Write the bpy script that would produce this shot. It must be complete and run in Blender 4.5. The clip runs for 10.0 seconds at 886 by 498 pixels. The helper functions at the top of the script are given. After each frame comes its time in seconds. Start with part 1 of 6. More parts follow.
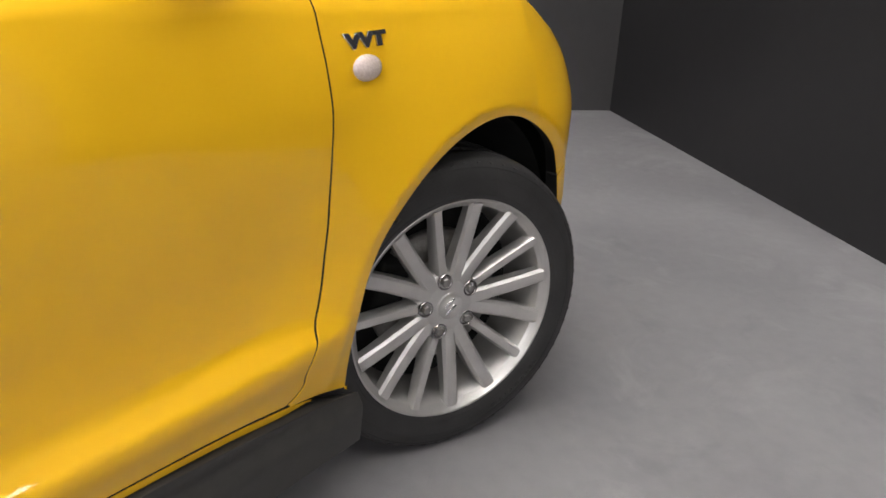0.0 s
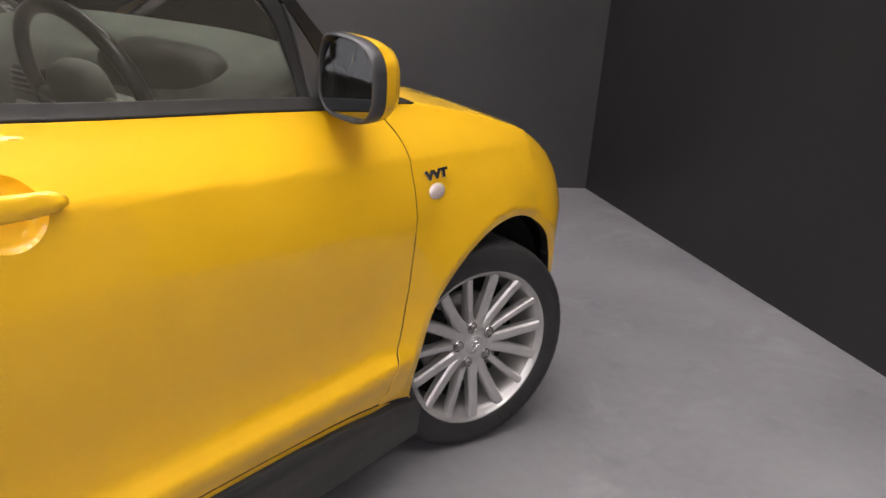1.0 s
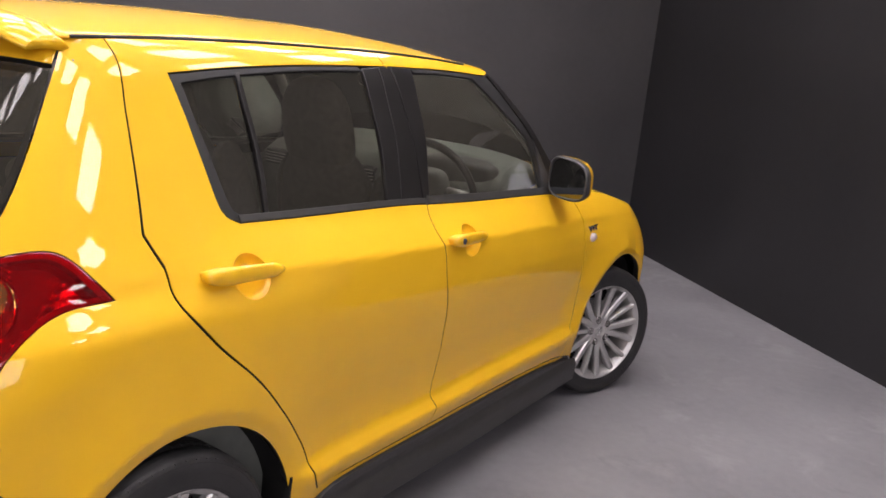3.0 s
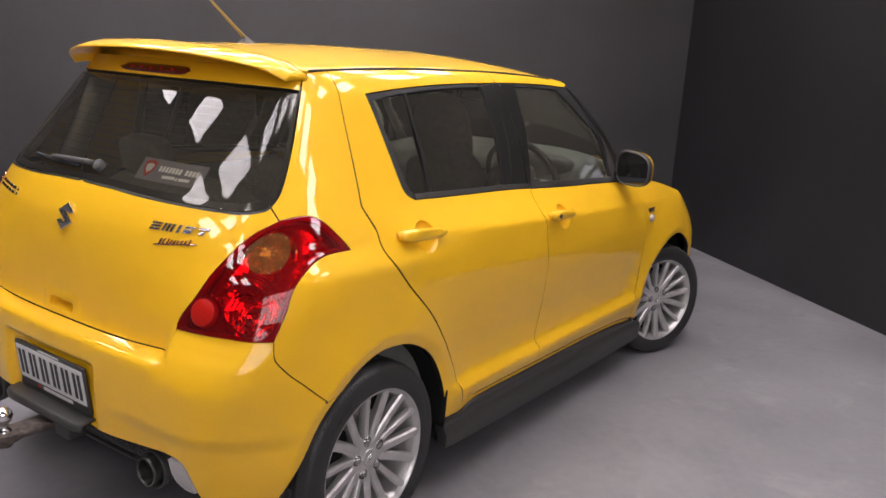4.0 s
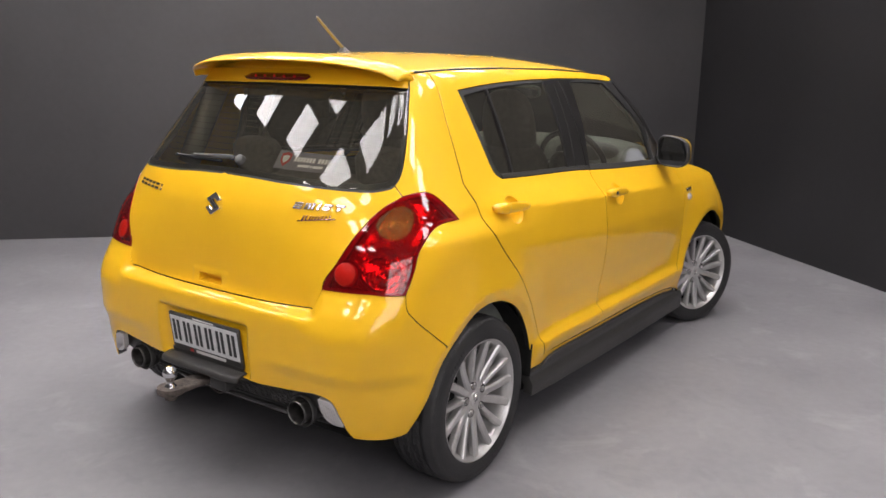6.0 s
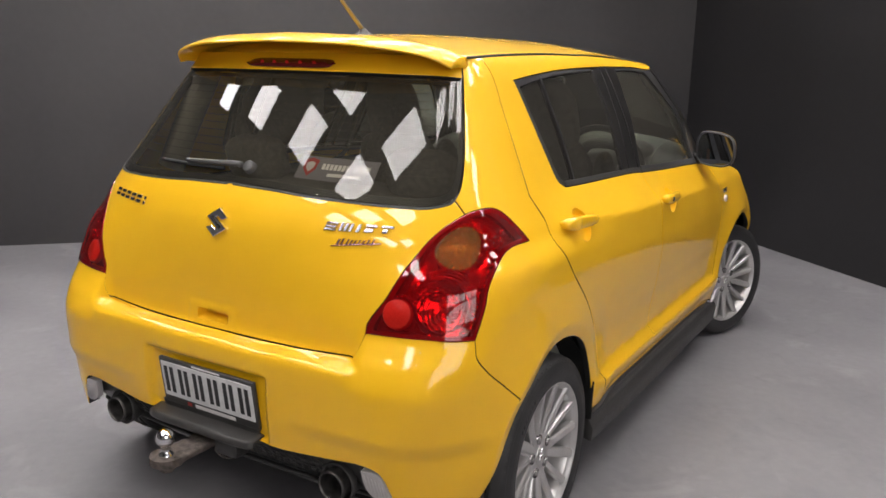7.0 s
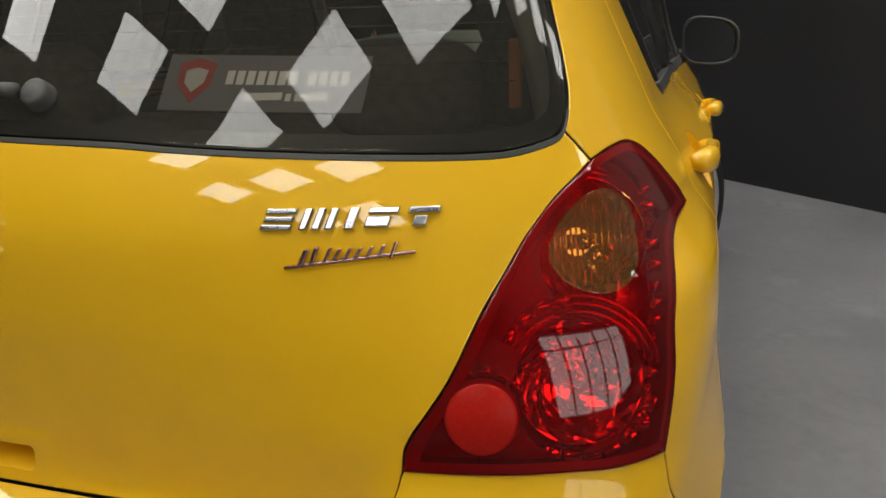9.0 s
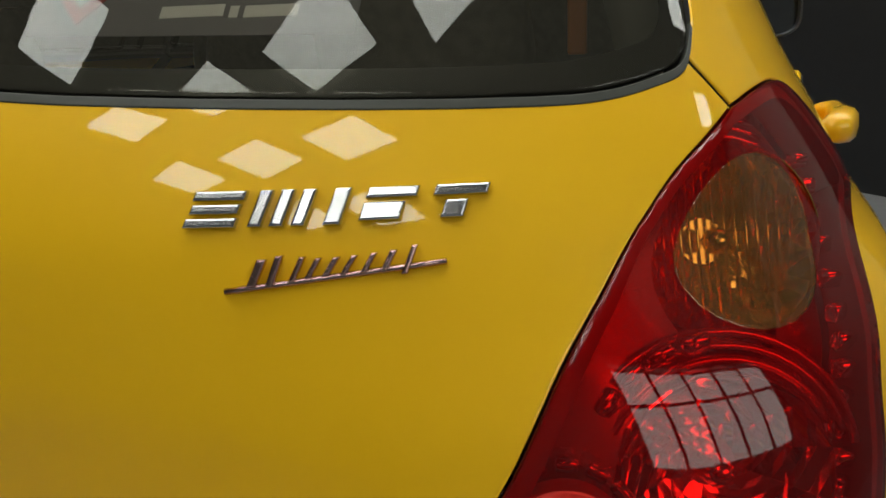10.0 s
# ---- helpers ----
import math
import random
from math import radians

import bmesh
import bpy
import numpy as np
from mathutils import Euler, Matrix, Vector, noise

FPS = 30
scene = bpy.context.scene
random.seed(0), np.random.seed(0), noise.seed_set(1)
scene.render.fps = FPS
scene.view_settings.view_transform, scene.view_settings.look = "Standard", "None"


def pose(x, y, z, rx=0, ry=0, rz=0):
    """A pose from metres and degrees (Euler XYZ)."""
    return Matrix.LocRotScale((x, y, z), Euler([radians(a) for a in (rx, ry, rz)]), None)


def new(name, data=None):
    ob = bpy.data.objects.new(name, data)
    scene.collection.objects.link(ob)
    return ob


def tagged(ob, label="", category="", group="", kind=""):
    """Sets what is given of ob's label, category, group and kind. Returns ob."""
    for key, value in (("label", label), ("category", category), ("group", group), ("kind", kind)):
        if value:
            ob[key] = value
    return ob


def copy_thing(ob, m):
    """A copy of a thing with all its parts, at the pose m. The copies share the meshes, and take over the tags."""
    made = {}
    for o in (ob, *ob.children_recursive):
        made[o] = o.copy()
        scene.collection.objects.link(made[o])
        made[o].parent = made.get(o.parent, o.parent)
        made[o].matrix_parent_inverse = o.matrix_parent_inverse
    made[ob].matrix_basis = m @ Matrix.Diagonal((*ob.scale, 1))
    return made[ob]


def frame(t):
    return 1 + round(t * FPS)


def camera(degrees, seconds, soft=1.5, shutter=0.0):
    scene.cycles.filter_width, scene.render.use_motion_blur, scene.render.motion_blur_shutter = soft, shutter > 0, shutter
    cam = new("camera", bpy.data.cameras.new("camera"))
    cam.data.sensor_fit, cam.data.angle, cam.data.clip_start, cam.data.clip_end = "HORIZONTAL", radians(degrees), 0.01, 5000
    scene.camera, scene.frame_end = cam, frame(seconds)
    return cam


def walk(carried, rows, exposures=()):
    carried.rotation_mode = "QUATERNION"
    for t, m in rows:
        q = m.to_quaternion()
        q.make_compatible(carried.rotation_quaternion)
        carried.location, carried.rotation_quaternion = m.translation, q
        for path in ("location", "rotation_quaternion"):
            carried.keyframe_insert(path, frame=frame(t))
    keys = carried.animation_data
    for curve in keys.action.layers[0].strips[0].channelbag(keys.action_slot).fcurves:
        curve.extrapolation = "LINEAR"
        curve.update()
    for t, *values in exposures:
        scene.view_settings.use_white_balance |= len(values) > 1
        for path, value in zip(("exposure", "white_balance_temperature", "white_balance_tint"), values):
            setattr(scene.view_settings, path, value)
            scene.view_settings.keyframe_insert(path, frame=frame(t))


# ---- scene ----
cam = camera(57.2, 10.0, soft=1.6, shutter=0.0)
# seconds, eye x y z, heading, tilt, lean to the left
ROWS = [
    (0, 1.5572, 1.2287, 0.9847, 34.597, -22.158, 3.112),
    (0.5, 1.7040, 0.9593, 1.1176, 34.176, -21.861, 3.790),
    (1, 1.8020, 0.6180, 1.2334, 33.038, -18.067, 4.766),
    (1.5, 1.8821, 0.2236, 1.3234, 31.103, -15.645, 5.580),
    (2, 2.0185, -0.1659, 1.4006, 32.809, -14.357, 5.738),
    (2.2, 2.0137, -0.3252, 1.4197, 32.430, -13.742, 5.994),
    (3.3, 2.1221, -1.2310, 1.4848, 33.319, -13.669, 5.058),
    (3.5, 2.1681, -1.3874, 1.4822, 33.936, -13.265, 4.461),
    (4, 2.2240, -1.7505, 1.4893, 34.721, -13.155, 3.537),
    (4.5, 2.3423, -2.0096, 1.4853, 35.476, -12.796, 2.348),
    (5, 2.4131, -2.2051, 1.4878, 35.547, -12.159, 1.634),
    (5.5, 2.3884, -2.3166, 1.4752, 35.657, -12.318, 1.385),
    (6, 2.2480, -2.2869, 1.4445, 35.185, -12.498, 0.951),
    (6.2, 2.1564, -2.2316, 1.4343, 34.900, -12.742, 0.788),
    (7.3, 1.4662, -1.9495, 1.4190, 28.791, -13.617, 1.109),
    (7.5, 1.3453, -1.8805, 1.4033, 27.289, -14.428, 0.711),
    (8, 1.1124, -1.6454, 1.3576, 24.013, -15.352, -1.245),
    (8.5, 0.8900, -1.4026, 1.3101, 18.017, -16.768, -0.669),
    (9, 0.7710, -1.1586, 1.2222, 17.578, -17.355, -1.725),
    (9.5, 0.7039, -0.9307, 1.1526, 17.476, -17.162, -2.812),
    (10, 0.6481, -0.8488, 1.1221, 18.430, -17.112, -2.674),
]
EXPOSURE = [(0.0, 0.42, 6500, 10), (1.0, 0.30, 6500, 16), (1.5, 0.54, 6450, 19), (2.0, 0.58, 6400, 21), (3.5, 0.0, 6450, 22), (5.0, 0.25, 6400, 15), (6.0, 0.28, 6400, 15), (7.5, 0.03, 6500, 12), (8.5, -0.34, 6500, 8), (9.5, -0.70, 6500, 2), (10.0, -0.78, 6500, -2)]
walk(cam, [(t, pose(x, y, z, 0, 0, yaw) @ pose(0, 0, 0, 90 + tilt, 0, 0) @ pose(0, 0, 0, 0, 0, lean)) for t, x, y, z, yaw, tilt, lean in ROWS], EXPOSURE)

# ---------------------------------------------------------------- light: a closed studio lit by square ceiling panels
world = bpy.data.worlds.new("world")
scene.world = world
world.use_nodes = True
world.node_tree.nodes["Background"].inputs[0].default_value = (0.5, 0.5, 0.5, 1)
world.node_tree.nodes["Background"].inputs[1].default_value = 0.5
PANEL_LIGHT = 13.3
DAY_LIGHT = 80.0
CEILING = 3.6
CORNER, WALL_TURN = (-0.344, 5.606), -41.6


# ---------------------------------------------------------------- materials
def material(name, color, rough=0.5, metal=0.0, coat=0.0, spec=0.5):
    m = bpy.data.materials.new(name)
    m.use_nodes = True
    b = m.node_tree.nodes["Principled BSDF"]
    b.inputs["Base Color"].default_value = (*color, 1)
    b.inputs["Roughness"].default_value = rough
    b.inputs["Metallic"].default_value = metal
    b.inputs["Specular IOR Level"].default_value = spec
    b.inputs["Coat Weight"].default_value = coat
    b.inputs["Coat Roughness"].default_value = 0.03
    return m


def node(m, kind, **inputs):
    n = m.node_tree.nodes.new(kind)
    for key, value in inputs.items():
        n.inputs[key.replace("_", " ")].default_value = value
    return n


def wire(m, a, out, b, into):
    m.node_tree.links.new(a.outputs[out], b.inputs[into])


def mottle(m, low, high, scale, detail=6.0, rough=None, bump=0.0, fine=0.0, where="Object"):
    """Two scales of colour and roughness variation, and fine relief."""
    b = m.node_tree.nodes["Principled BSDF"]
    co = node(m, "ShaderNodeTexCoord")
    n1 = node(m, "ShaderNodeTexNoise", Scale=scale, Detail=detail)
    n2 = node(m, "ShaderNodeTexNoise", Scale=scale * 14, Detail=4.0)
    mix = node(m, "ShaderNodeMath")
    mix.operation = "MULTIPLY_ADD"
    mix.inputs[1].default_value = 0.3
    ramp = m.node_tree.nodes.new("ShaderNodeValToRGB")
    ramp.color_ramp.elements[0].position, ramp.color_ramp.elements[1].position = 0.42, 0.88
    ramp.color_ramp.elements[0].color, ramp.color_ramp.elements[1].color = (*low, 1), (*high, 1)
    wire(m, co, where, n1, "Vector")
    wire(m, co, where, n2, "Vector")
    wire(m, n2, "Fac", mix, 0)
    wire(m, n1, "Fac", mix, 2)
    wire(m, mix, 0, ramp, 0)
    wire(m, ramp, 0, b, "Base Color")
    if rough:
        r = node(m, "ShaderNodeMapRange")
        r.inputs["To Min"].default_value, r.inputs["To Max"].default_value = rough
        wire(m, n1, "Fac", r, "Value")
        wire(m, r, 0, b, "Roughness")
    if bump:
        n3 = node(m, "ShaderNodeTexNoise", Scale=fine or scale * 40, Detail=3.0)
        bu = node(m, "ShaderNodeBump", Strength=bump, Distance=0.002)
        wire(m, co, where, n3, "Vector")
        wire(m, n3, "Fac", bu, "Height")
        wire(m, bu, 0, b, "Normal")
    return m


def pane(name, tint, rough=0.0, ior=1.5):
    """Thin clear or tinted sheet: straight-through light and a mirror gloss."""
    m = bpy.data.materials.new(name)
    m.use_nodes = True
    m.node_tree.nodes.clear()
    out = node(m, "ShaderNodeOutputMaterial")
    mix = node(m, "ShaderNodeMixShader")
    fr = node(m, "ShaderNodeFresnel", IOR=ior)
    tr = node(m, "ShaderNodeBsdfTransparent", Color=(*tint, 1))
    gl = node(m, "ShaderNodeBsdfAnisotropic", Color=(1, 1, 1, 1), Roughness=rough)
    wire(m, fr, 0, mix, 0)
    wire(m, tr, 0, mix, 1)
    wire(m, gl, 0, mix, 2)
    wire(m, mix, 0, out, 0)
    return m


def lens(name, tint, solid, share, rough=0.0, ior=1.5):
    """A clear tinted sheet of which a share scatters light: the prisms of lamp plastic, or haze painted into a window.
    """
    m = pane(name, tint, rough, ior)
    nodes = m.node_tree.nodes
    mix = [n for n in nodes if n.bl_idname == "ShaderNodeMixShader"][0]
    clear = [n for n in nodes if n.bl_idname == "ShaderNodeBsdfTransparent"][0]
    both_ways = node(m, "ShaderNodeMixShader", Fac=share)
    dif = node(m, "ShaderNodeBsdfDiffuse", Color=(*solid, 1))
    wire(m, clear, 0, both_ways, 1)
    wire(m, dif, 0, both_ways, 2)
    wire(m, both_ways, 0, mix, 1)
    return m


def glow(name, color, strength):
    m = bpy.data.materials.new(name)
    m.use_nodes = True
    m.node_tree.nodes.clear()
    out, em = node(m, "ShaderNodeOutputMaterial"), node(m, "ShaderNodeEmission", Color=(*color, 1), Strength=strength)
    wire(m, em, 0, out, 0)
    return m


YELLOW = mottle(material("yellow car paint", (0.85, 0.478, 0.011), 0.42, 0.0, 0.85), (0.84, 0.468, 0.010), (0.865, 0.49, 0.013), 9, bump=0.02, fine=900)
YELLOW.node_tree.nodes["Principled BSDF"].inputs["Specular IOR Level"].default_value = 0.15
BLACK_TRIM = mottle(material("black plastic trim", (0.032, 0.031, 0.029), 0.45), (0.025, 0.0245, 0.023), (0.042, 0.04, 0.038), 30, rough=(0.38, 0.55), bump=0.15, fine=600)
GLOSS_BLACK = mottle(material("gloss black pillar", (0.014, 0.0132, 0.0126), 0.3, 0, 0.2, 0.35), (0.012, 0.0114, 0.011), (0.0165, 0.0155, 0.0148), 14, rough=(0.25, 0.36))
SAIL = mottle(material("grey trim", (0.05, 0.05, 0.052), 0.5), (0.045, 0.045, 0.047), (0.058, 0.057, 0.058), 30, bump=0.2, fine=500)
WIPER_GREY = mottle(material("faded grey plastic", (0.075, 0.073, 0.07), 0.55), (0.062, 0.06, 0.057), (0.09, 0.087, 0.083), 40, bump=0.1, fine=500)
# used for real rubber seals and for shade painted into body gaps
SEAL_AND_GAP_SHADE = material("rubber seal and gap shade", (0.012, 0.012, 0.012), 0.6)
GLASS_SEAL = material("grey glass seal", (0.035, 0.036, 0.03), 0.5)
RUBBER = mottle(material("tyre rubber", (0.02, 0.02, 0.0205), 0.6), (0.014, 0.014, 0.0145), (0.028, 0.0275, 0.028), 18, rough=(0.4, 0.65), bump=0.2, fine=300)
ALLOY = mottle(material("silver alloy", (0.55, 0.54, 0.53), 0.34, 0.75), (0.52, 0.51, 0.50), (0.60, 0.59, 0.58), 22, rough=(0.3, 0.4), bump=0.05, fine=900)
STEEL = mottle(material("worn steel", (0.35, 0.34, 0.33), 0.4, 0.9), (0.2, 0.19, 0.18), (0.45, 0.44, 0.43), 40, rough=(0.3, 0.55), bump=0.2)
RUST = mottle(material("rusty steel", (0.10, 0.08, 0.07), 0.7, 0.3), (0.04, 0.035, 0.03), (0.16, 0.13, 0.115), 55, rough=(0.6, 0.9), bump=0.4)
CHROME = material("chrome", (0.75, 0.75, 0.76), 0.08, 1.0)
DARK_CHROME = material("dark chrome", (0.35, 0.33, 0.33), 0.14, 1.0)
SOOTY = mottle(material("sooty exhaust steel", (0.07, 0.066, 0.062), 0.35, 0.8), (0.04, 0.038, 0.036), (0.11, 0.105, 0.1), 40, rough=(0.25, 0.5))
RED_CHROME = material("reddish satin chrome", (0.52, 0.33, 0.30), 0.22, 1.0)
UNDER = mottle(material("underbody", (0.009, 0.009, 0.0088), 0.9, 0, 0, 0.2), (0.007, 0.007, 0.0068), (0.012, 0.012, 0.0115), 20, bump=0.2)
CABIN = mottle(material("cabin plastic", (0.14, 0.15, 0.138), 0.6), (0.12, 0.13, 0.118), (0.165, 0.175, 0.158), 25, rough=(0.5, 0.7), bump=0.2)
CLOTH = mottle(material("seat cloth", (0.10, 0.095, 0.085), 0.9), (0.085, 0.08, 0.072), (0.125, 0.118, 0.106), 60, bump=0.4, fine=500)
LINING = mottle(material("roof lining", (0.32, 0.31, 0.28), 0.95), (0.29, 0.28, 0.26), (0.36, 0.35, 0.32), 12, bump=0.2)
# the pale diffuse share paints a veil of glare into both window glasses
GLASS = lens("side glass with painted haze", (0.92, 0.93, 0.88), (0.50, 0.46, 0.36), 0.06)
PRIVACY = lens("tinted rear glass", (0.64, 0.62, 0.55), (0.45, 0.42, 0.34), 0.045, 0.0, 1.42)
SCREEN_GLASS = pane("windscreen glass", (0.84, 0.87, 0.83))
LENS_RED = lens("red lens", (0.96, 0.055, 0.06), (0.74, 0.02, 0.026), 0.09)
LENS_CLEAR = lens("clear lens", (0.92, 0.78, 0.58), (0.5, 0.28, 0.10), 0.12, 0.02)
BOWL = material("lamp reflector", (0.95, 0.92, 0.90), 0.09, 1.0)
AMBER_BOWL = material("amber reflector", (0.78, 0.40, 0.10), 0.16, 1.0)
BEZEL_DARK = material("dark lamp rim", (0.28, 0.12, 0.12), 0.4, 0.1)
BEZEL = material("lamp bezel", (0.66, 0.54, 0.52), 0.18, 0.8)
RED_DISC = mottle(material("red reflector disc", (0.44, 0.013, 0.008), 0.3, 0.0, 0.0, 0.1), (0.40, 0.010, 0.006), (0.48, 0.016, 0.010), 200, bump=0.1, fine=900)
CORNER_LENS = material("grey corner lens", (0.42, 0.40, 0.39), 0.3, 0, 0.5)
SATIN_CHROME = material("satin chrome", (0.56, 0.56, 0.57), 0.18, 1.0)
WHITE_PLASTIC = mottle(material("frosted pinkish lens", (0.62, 0.53, 0.48), 0.25, 0, 0.5), (0.54, 0.45, 0.40), (0.70, 0.60, 0.55), 260, bump=0.5, fine=700)
PLATE_WHITE = mottle(material("plate face", (0.62, 0.62, 0.61), 0.4), (0.55, 0.55, 0.54), (0.68, 0.68, 0.67), 30, bump=0.05)
INK = material("black print", (0.012, 0.012, 0.012), 0.45)
PALE = material("pale print", (0.62, 0.60, 0.58), 0.5)
STICKER = material("grey film sticker", (0.21, 0.20, 0.23), 0.6)
STICKER_TEXT = material("white film print", (0.85, 0.84, 0.84), 0.5)
RED_PRINT = material("red print", (0.42, 0.04, 0.035), 0.5)
ORANGE = material("orange plastic", (0.5, 0.16, 0.03), 0.5)
# tone kept low: a dark reflection is put into the mirror colour
MIRROR = material("darkened mirror", (0.22, 0.23, 0.25), 0.0, 1.0)
LAMP_GLOW = glow("ceiling lamp diffuser", (1.0, 0.965, 0.93), PANEL_LIGHT)
WALL = mottle(material("dark wall paint", (0.041, 0.040, 0.0415), 0.55, 0.0, 0.0, 0.45), (0.035, 0.034, 0.0355), (0.049, 0.048, 0.0495), 1.3, rough=(0.42, 0.6), bump=0.12, fine=160)
WALL_BLACK = mottle(material("black wall paint", (0.0155, 0.0152, 0.0164), 0.6, 0.0, 0.0, 0.35), (0.013, 0.0127, 0.0138), (0.020, 0.0193, 0.021), 1.1, rough=(0.45, 0.65), bump=0.12, fine=160)
FLOOR = mottle(material("grey floor paint", (0.21, 0.205, 0.22), 0.6), (0.172, 0.167, 0.180), (0.246, 0.240, 0.252), 1.6, detail=9.0, rough=(0.40, 0.62), bump=0.12, fine=220)
PALE_WALL = mottle(material("grey wall paint", (0.2, 0.195, 0.185), 0.7), (0.18, 0.176, 0.168), (0.23, 0.225, 0.215), 0.8, bump=0.1)
CEIL = mottle(material("grey ceiling paint", (0.10, 0.098, 0.095), 0.8), (0.09, 0.088, 0.085), (0.12, 0.118, 0.114), 3, bump=0.1)


# ---------------------------------------------------------------- building helpers
def part(name, bm, m, parent=None, label="", smooth=True):
    """Links a bmesh as one mesh object under a thing or a part."""
    me = bpy.data.meshes.new(name)
    bm.normal_update()
    bm.to_mesh(me)
    bm.free()
    if smooth:
        me.shade_smooth()
    me.materials.append(m)
    ob = new(name, me)
    ob.parent = parent
    if label:
        tagged(ob, label)
    return ob


def mesh_part(name, verts, faces, m, parent=None, label="", normals=None, smooth=True):
    me = bpy.data.meshes.new(name)
    me.from_pydata([tuple(v) for v in verts], [], [tuple(f) for f in faces])
    if smooth:
        me.shade_smooth()
    me.materials.append(m)
    if normals is not None:
        me.normals_split_custom_set_from_vertices([tuple(n) for n in normals])
    ob = new(name, me)
    ob.parent = parent
    if label:
        tagged(ob, label)
    return ob


def block(x0, y0, z0, x1, y1, z1, bevel=0.0, seg=2, m=None, bm=None):
    """A bevelled block as bmesh, by two corners, turned by m."""
    one = bmesh.new()
    bmesh.ops.create_cube(one, size=1, matrix=Matrix.Translation(((x0 + x1) / 2, (y0 + y1) / 2, (z0 + z1) / 2)) @ Matrix.Diagonal((x1 - x0, y1 - y0, z1 - z0, 1)))
    if bevel:
        bmesh.ops.bevel(one, geom=one.edges[:] + one.verts[:], offset=bevel, segments=seg, profile=0.6, affect="EDGES", clamp_overlap=True)
    if m is not None:
        bmesh.ops.transform(one, matrix=m, verts=one.verts)
    return one if bm is None else merge(bm, one)


def merge(bm, other):
    me = bpy.data.meshes.new("tmp")
    other.to_mesh(me)
    other.free()
    bm.from_mesh(me)
    bpy.data.meshes.remove(me)
    return bm


def lathe(profile, seg=64, axis="X"):
    """Turns a profile of (along, radius) round an axis."""
    bm = bmesh.new()
    rings = []
    for a, r in profile:
        ring = []
        for k in range(seg):
            t = 2 * math.pi * k / seg
            c, s = r * math.cos(t), r * math.sin(t)
            ring.append(bm.verts.new((a, c, s) if axis == "X" else (c, a, s) if axis == "Y" else (c, s, a)))
        rings.append(ring)
    for i in range(len(rings) - 1):
        for k in range(seg):
            bm.faces.new((rings[i][k], rings[i][(k + 1) % seg], rings[i + 1][(k + 1) % seg], rings[i + 1][k]))
    bmesh.ops.recalc_face_normals(bm, faces=bm.faces)
    return bm


def tube(points, radius, seg=10, closed=False):
    """A round bar along points."""
    bm = bmesh.new()
    pts = [Vector(p) for p in points]
    rings = []
    n = len(pts)
    for i, p in enumerate(pts):
        a, b = (pts[(i - 1) % n], pts[(i + 1) % n]) if closed else (pts[max(i - 1, 0)], pts[min(i + 1, n - 1)])
        d = (b - a).normalized()
        side = d.cross(Vector((0, 0, 1)) if abs(d.z) < 0.9 else Vector((1, 0, 0))).normalized()
        up = side.cross(d)
        r = radius[i] if isinstance(radius, (list, tuple)) else radius
        rings.append([bm.verts.new(p + r * (side * math.cos(2 * math.pi * k / seg) + up * math.sin(2 * math.pi * k / seg))) for k in range(seg)])
    for i in range(n if closed else n - 1):
        for k in range(seg):
            j = (i + 1) % n
            bm.faces.new((rings[i][k], rings[i][(k + 1) % seg], rings[j][(k + 1) % seg], rings[j][k]))
    if not closed:
        bm.faces.new(rings[0])
        bm.faces.new(rings[-1])
    bmesh.ops.recalc_face_normals(bm, faces=bm.faces)
    return bm


def sheet(fn, ns, nt, thick=0.0, close=False):
    """A grid surface fn(s, t) for s, t in 0..1, with a back side thick behind it."""
    bm = bmesh.new()
    g = [[Vector(fn(i / ns, j / nt)) for j in range(nt + 1)] for i in range(ns + 1)]
    v = [[bm.verts.new(p) for p in row] for row in g]
    for i in range(ns):
        for j in range(nt):
            bm.faces.new((v[i][j], v[i + 1][j], v[i + 1][j + 1], v[i][j + 1]))
    if thick:
        bm.normal_update()
        back = [[bm.verts.new(v[i][j].co - thick * v[i][j].normal) for j in range(nt + 1)] for i in range(ns + 1)]
        for i in range(ns):
            for j in range(nt):
                bm.faces.new((back[i][j], back[i][j + 1], back[i + 1][j + 1], back[i + 1][j]))
        rim = [(i, 0) for i in range(ns)] + [(ns, j) for j in range(nt)] + [(i, nt) for i in range(ns, 0, -1)] + [(0, j) for j in range(nt, 0, -1)]
        for k in range(len(rim)):
            (a, b), (c, d) = rim[k], rim[(k + 1) % len(rim)]
            bm.faces.new((v[a][b], back[a][b], back[c][d], v[c][d]))
    return bm


# ---------------------------------------------------------------- the studio
def stain(m, scale, low, high, strength):
    """Sparse darker or paler patches over a mottled colour."""
    b = m.node_tree.nodes["Principled BSDF"]
    was = b.inputs["Base Color"].links[0].from_socket
    co = node(m, "ShaderNodeTexCoord")
    n = node(m, "ShaderNodeTexNoise", Scale=scale, Detail=8.0, Roughness=0.65, Distortion=0.6)
    r = node(m, "ShaderNodeMapRange")
    r.inputs["From Min"].default_value, r.inputs["From Max"].default_value = low, high
    r.inputs["To Max"].default_value = abs(strength)
    mix = m.node_tree.nodes.new("ShaderNodeMixRGB")
    mix.inputs[2].default_value = (0.10, 0.10, 0.112, 1) if strength < 0 else (0.36, 0.35, 0.36, 1)
    wire(m, co, "Object", n, "Vector")
    wire(m, n, "Fac", r, "Value")
    wire(m, r, 0, mix, 0)
    m.node_tree.links.new(was, mix.inputs[1])
    wire(m, mix, 0, b, "Base Color")


stain(FLOOR, 2.6, 0.56, 0.74, 0.45)
stain(FLOOR, 3.7, 0.58, 0.75, -0.35)
stain(FLOOR, 24.0, 0.70, 0.74, -0.8)


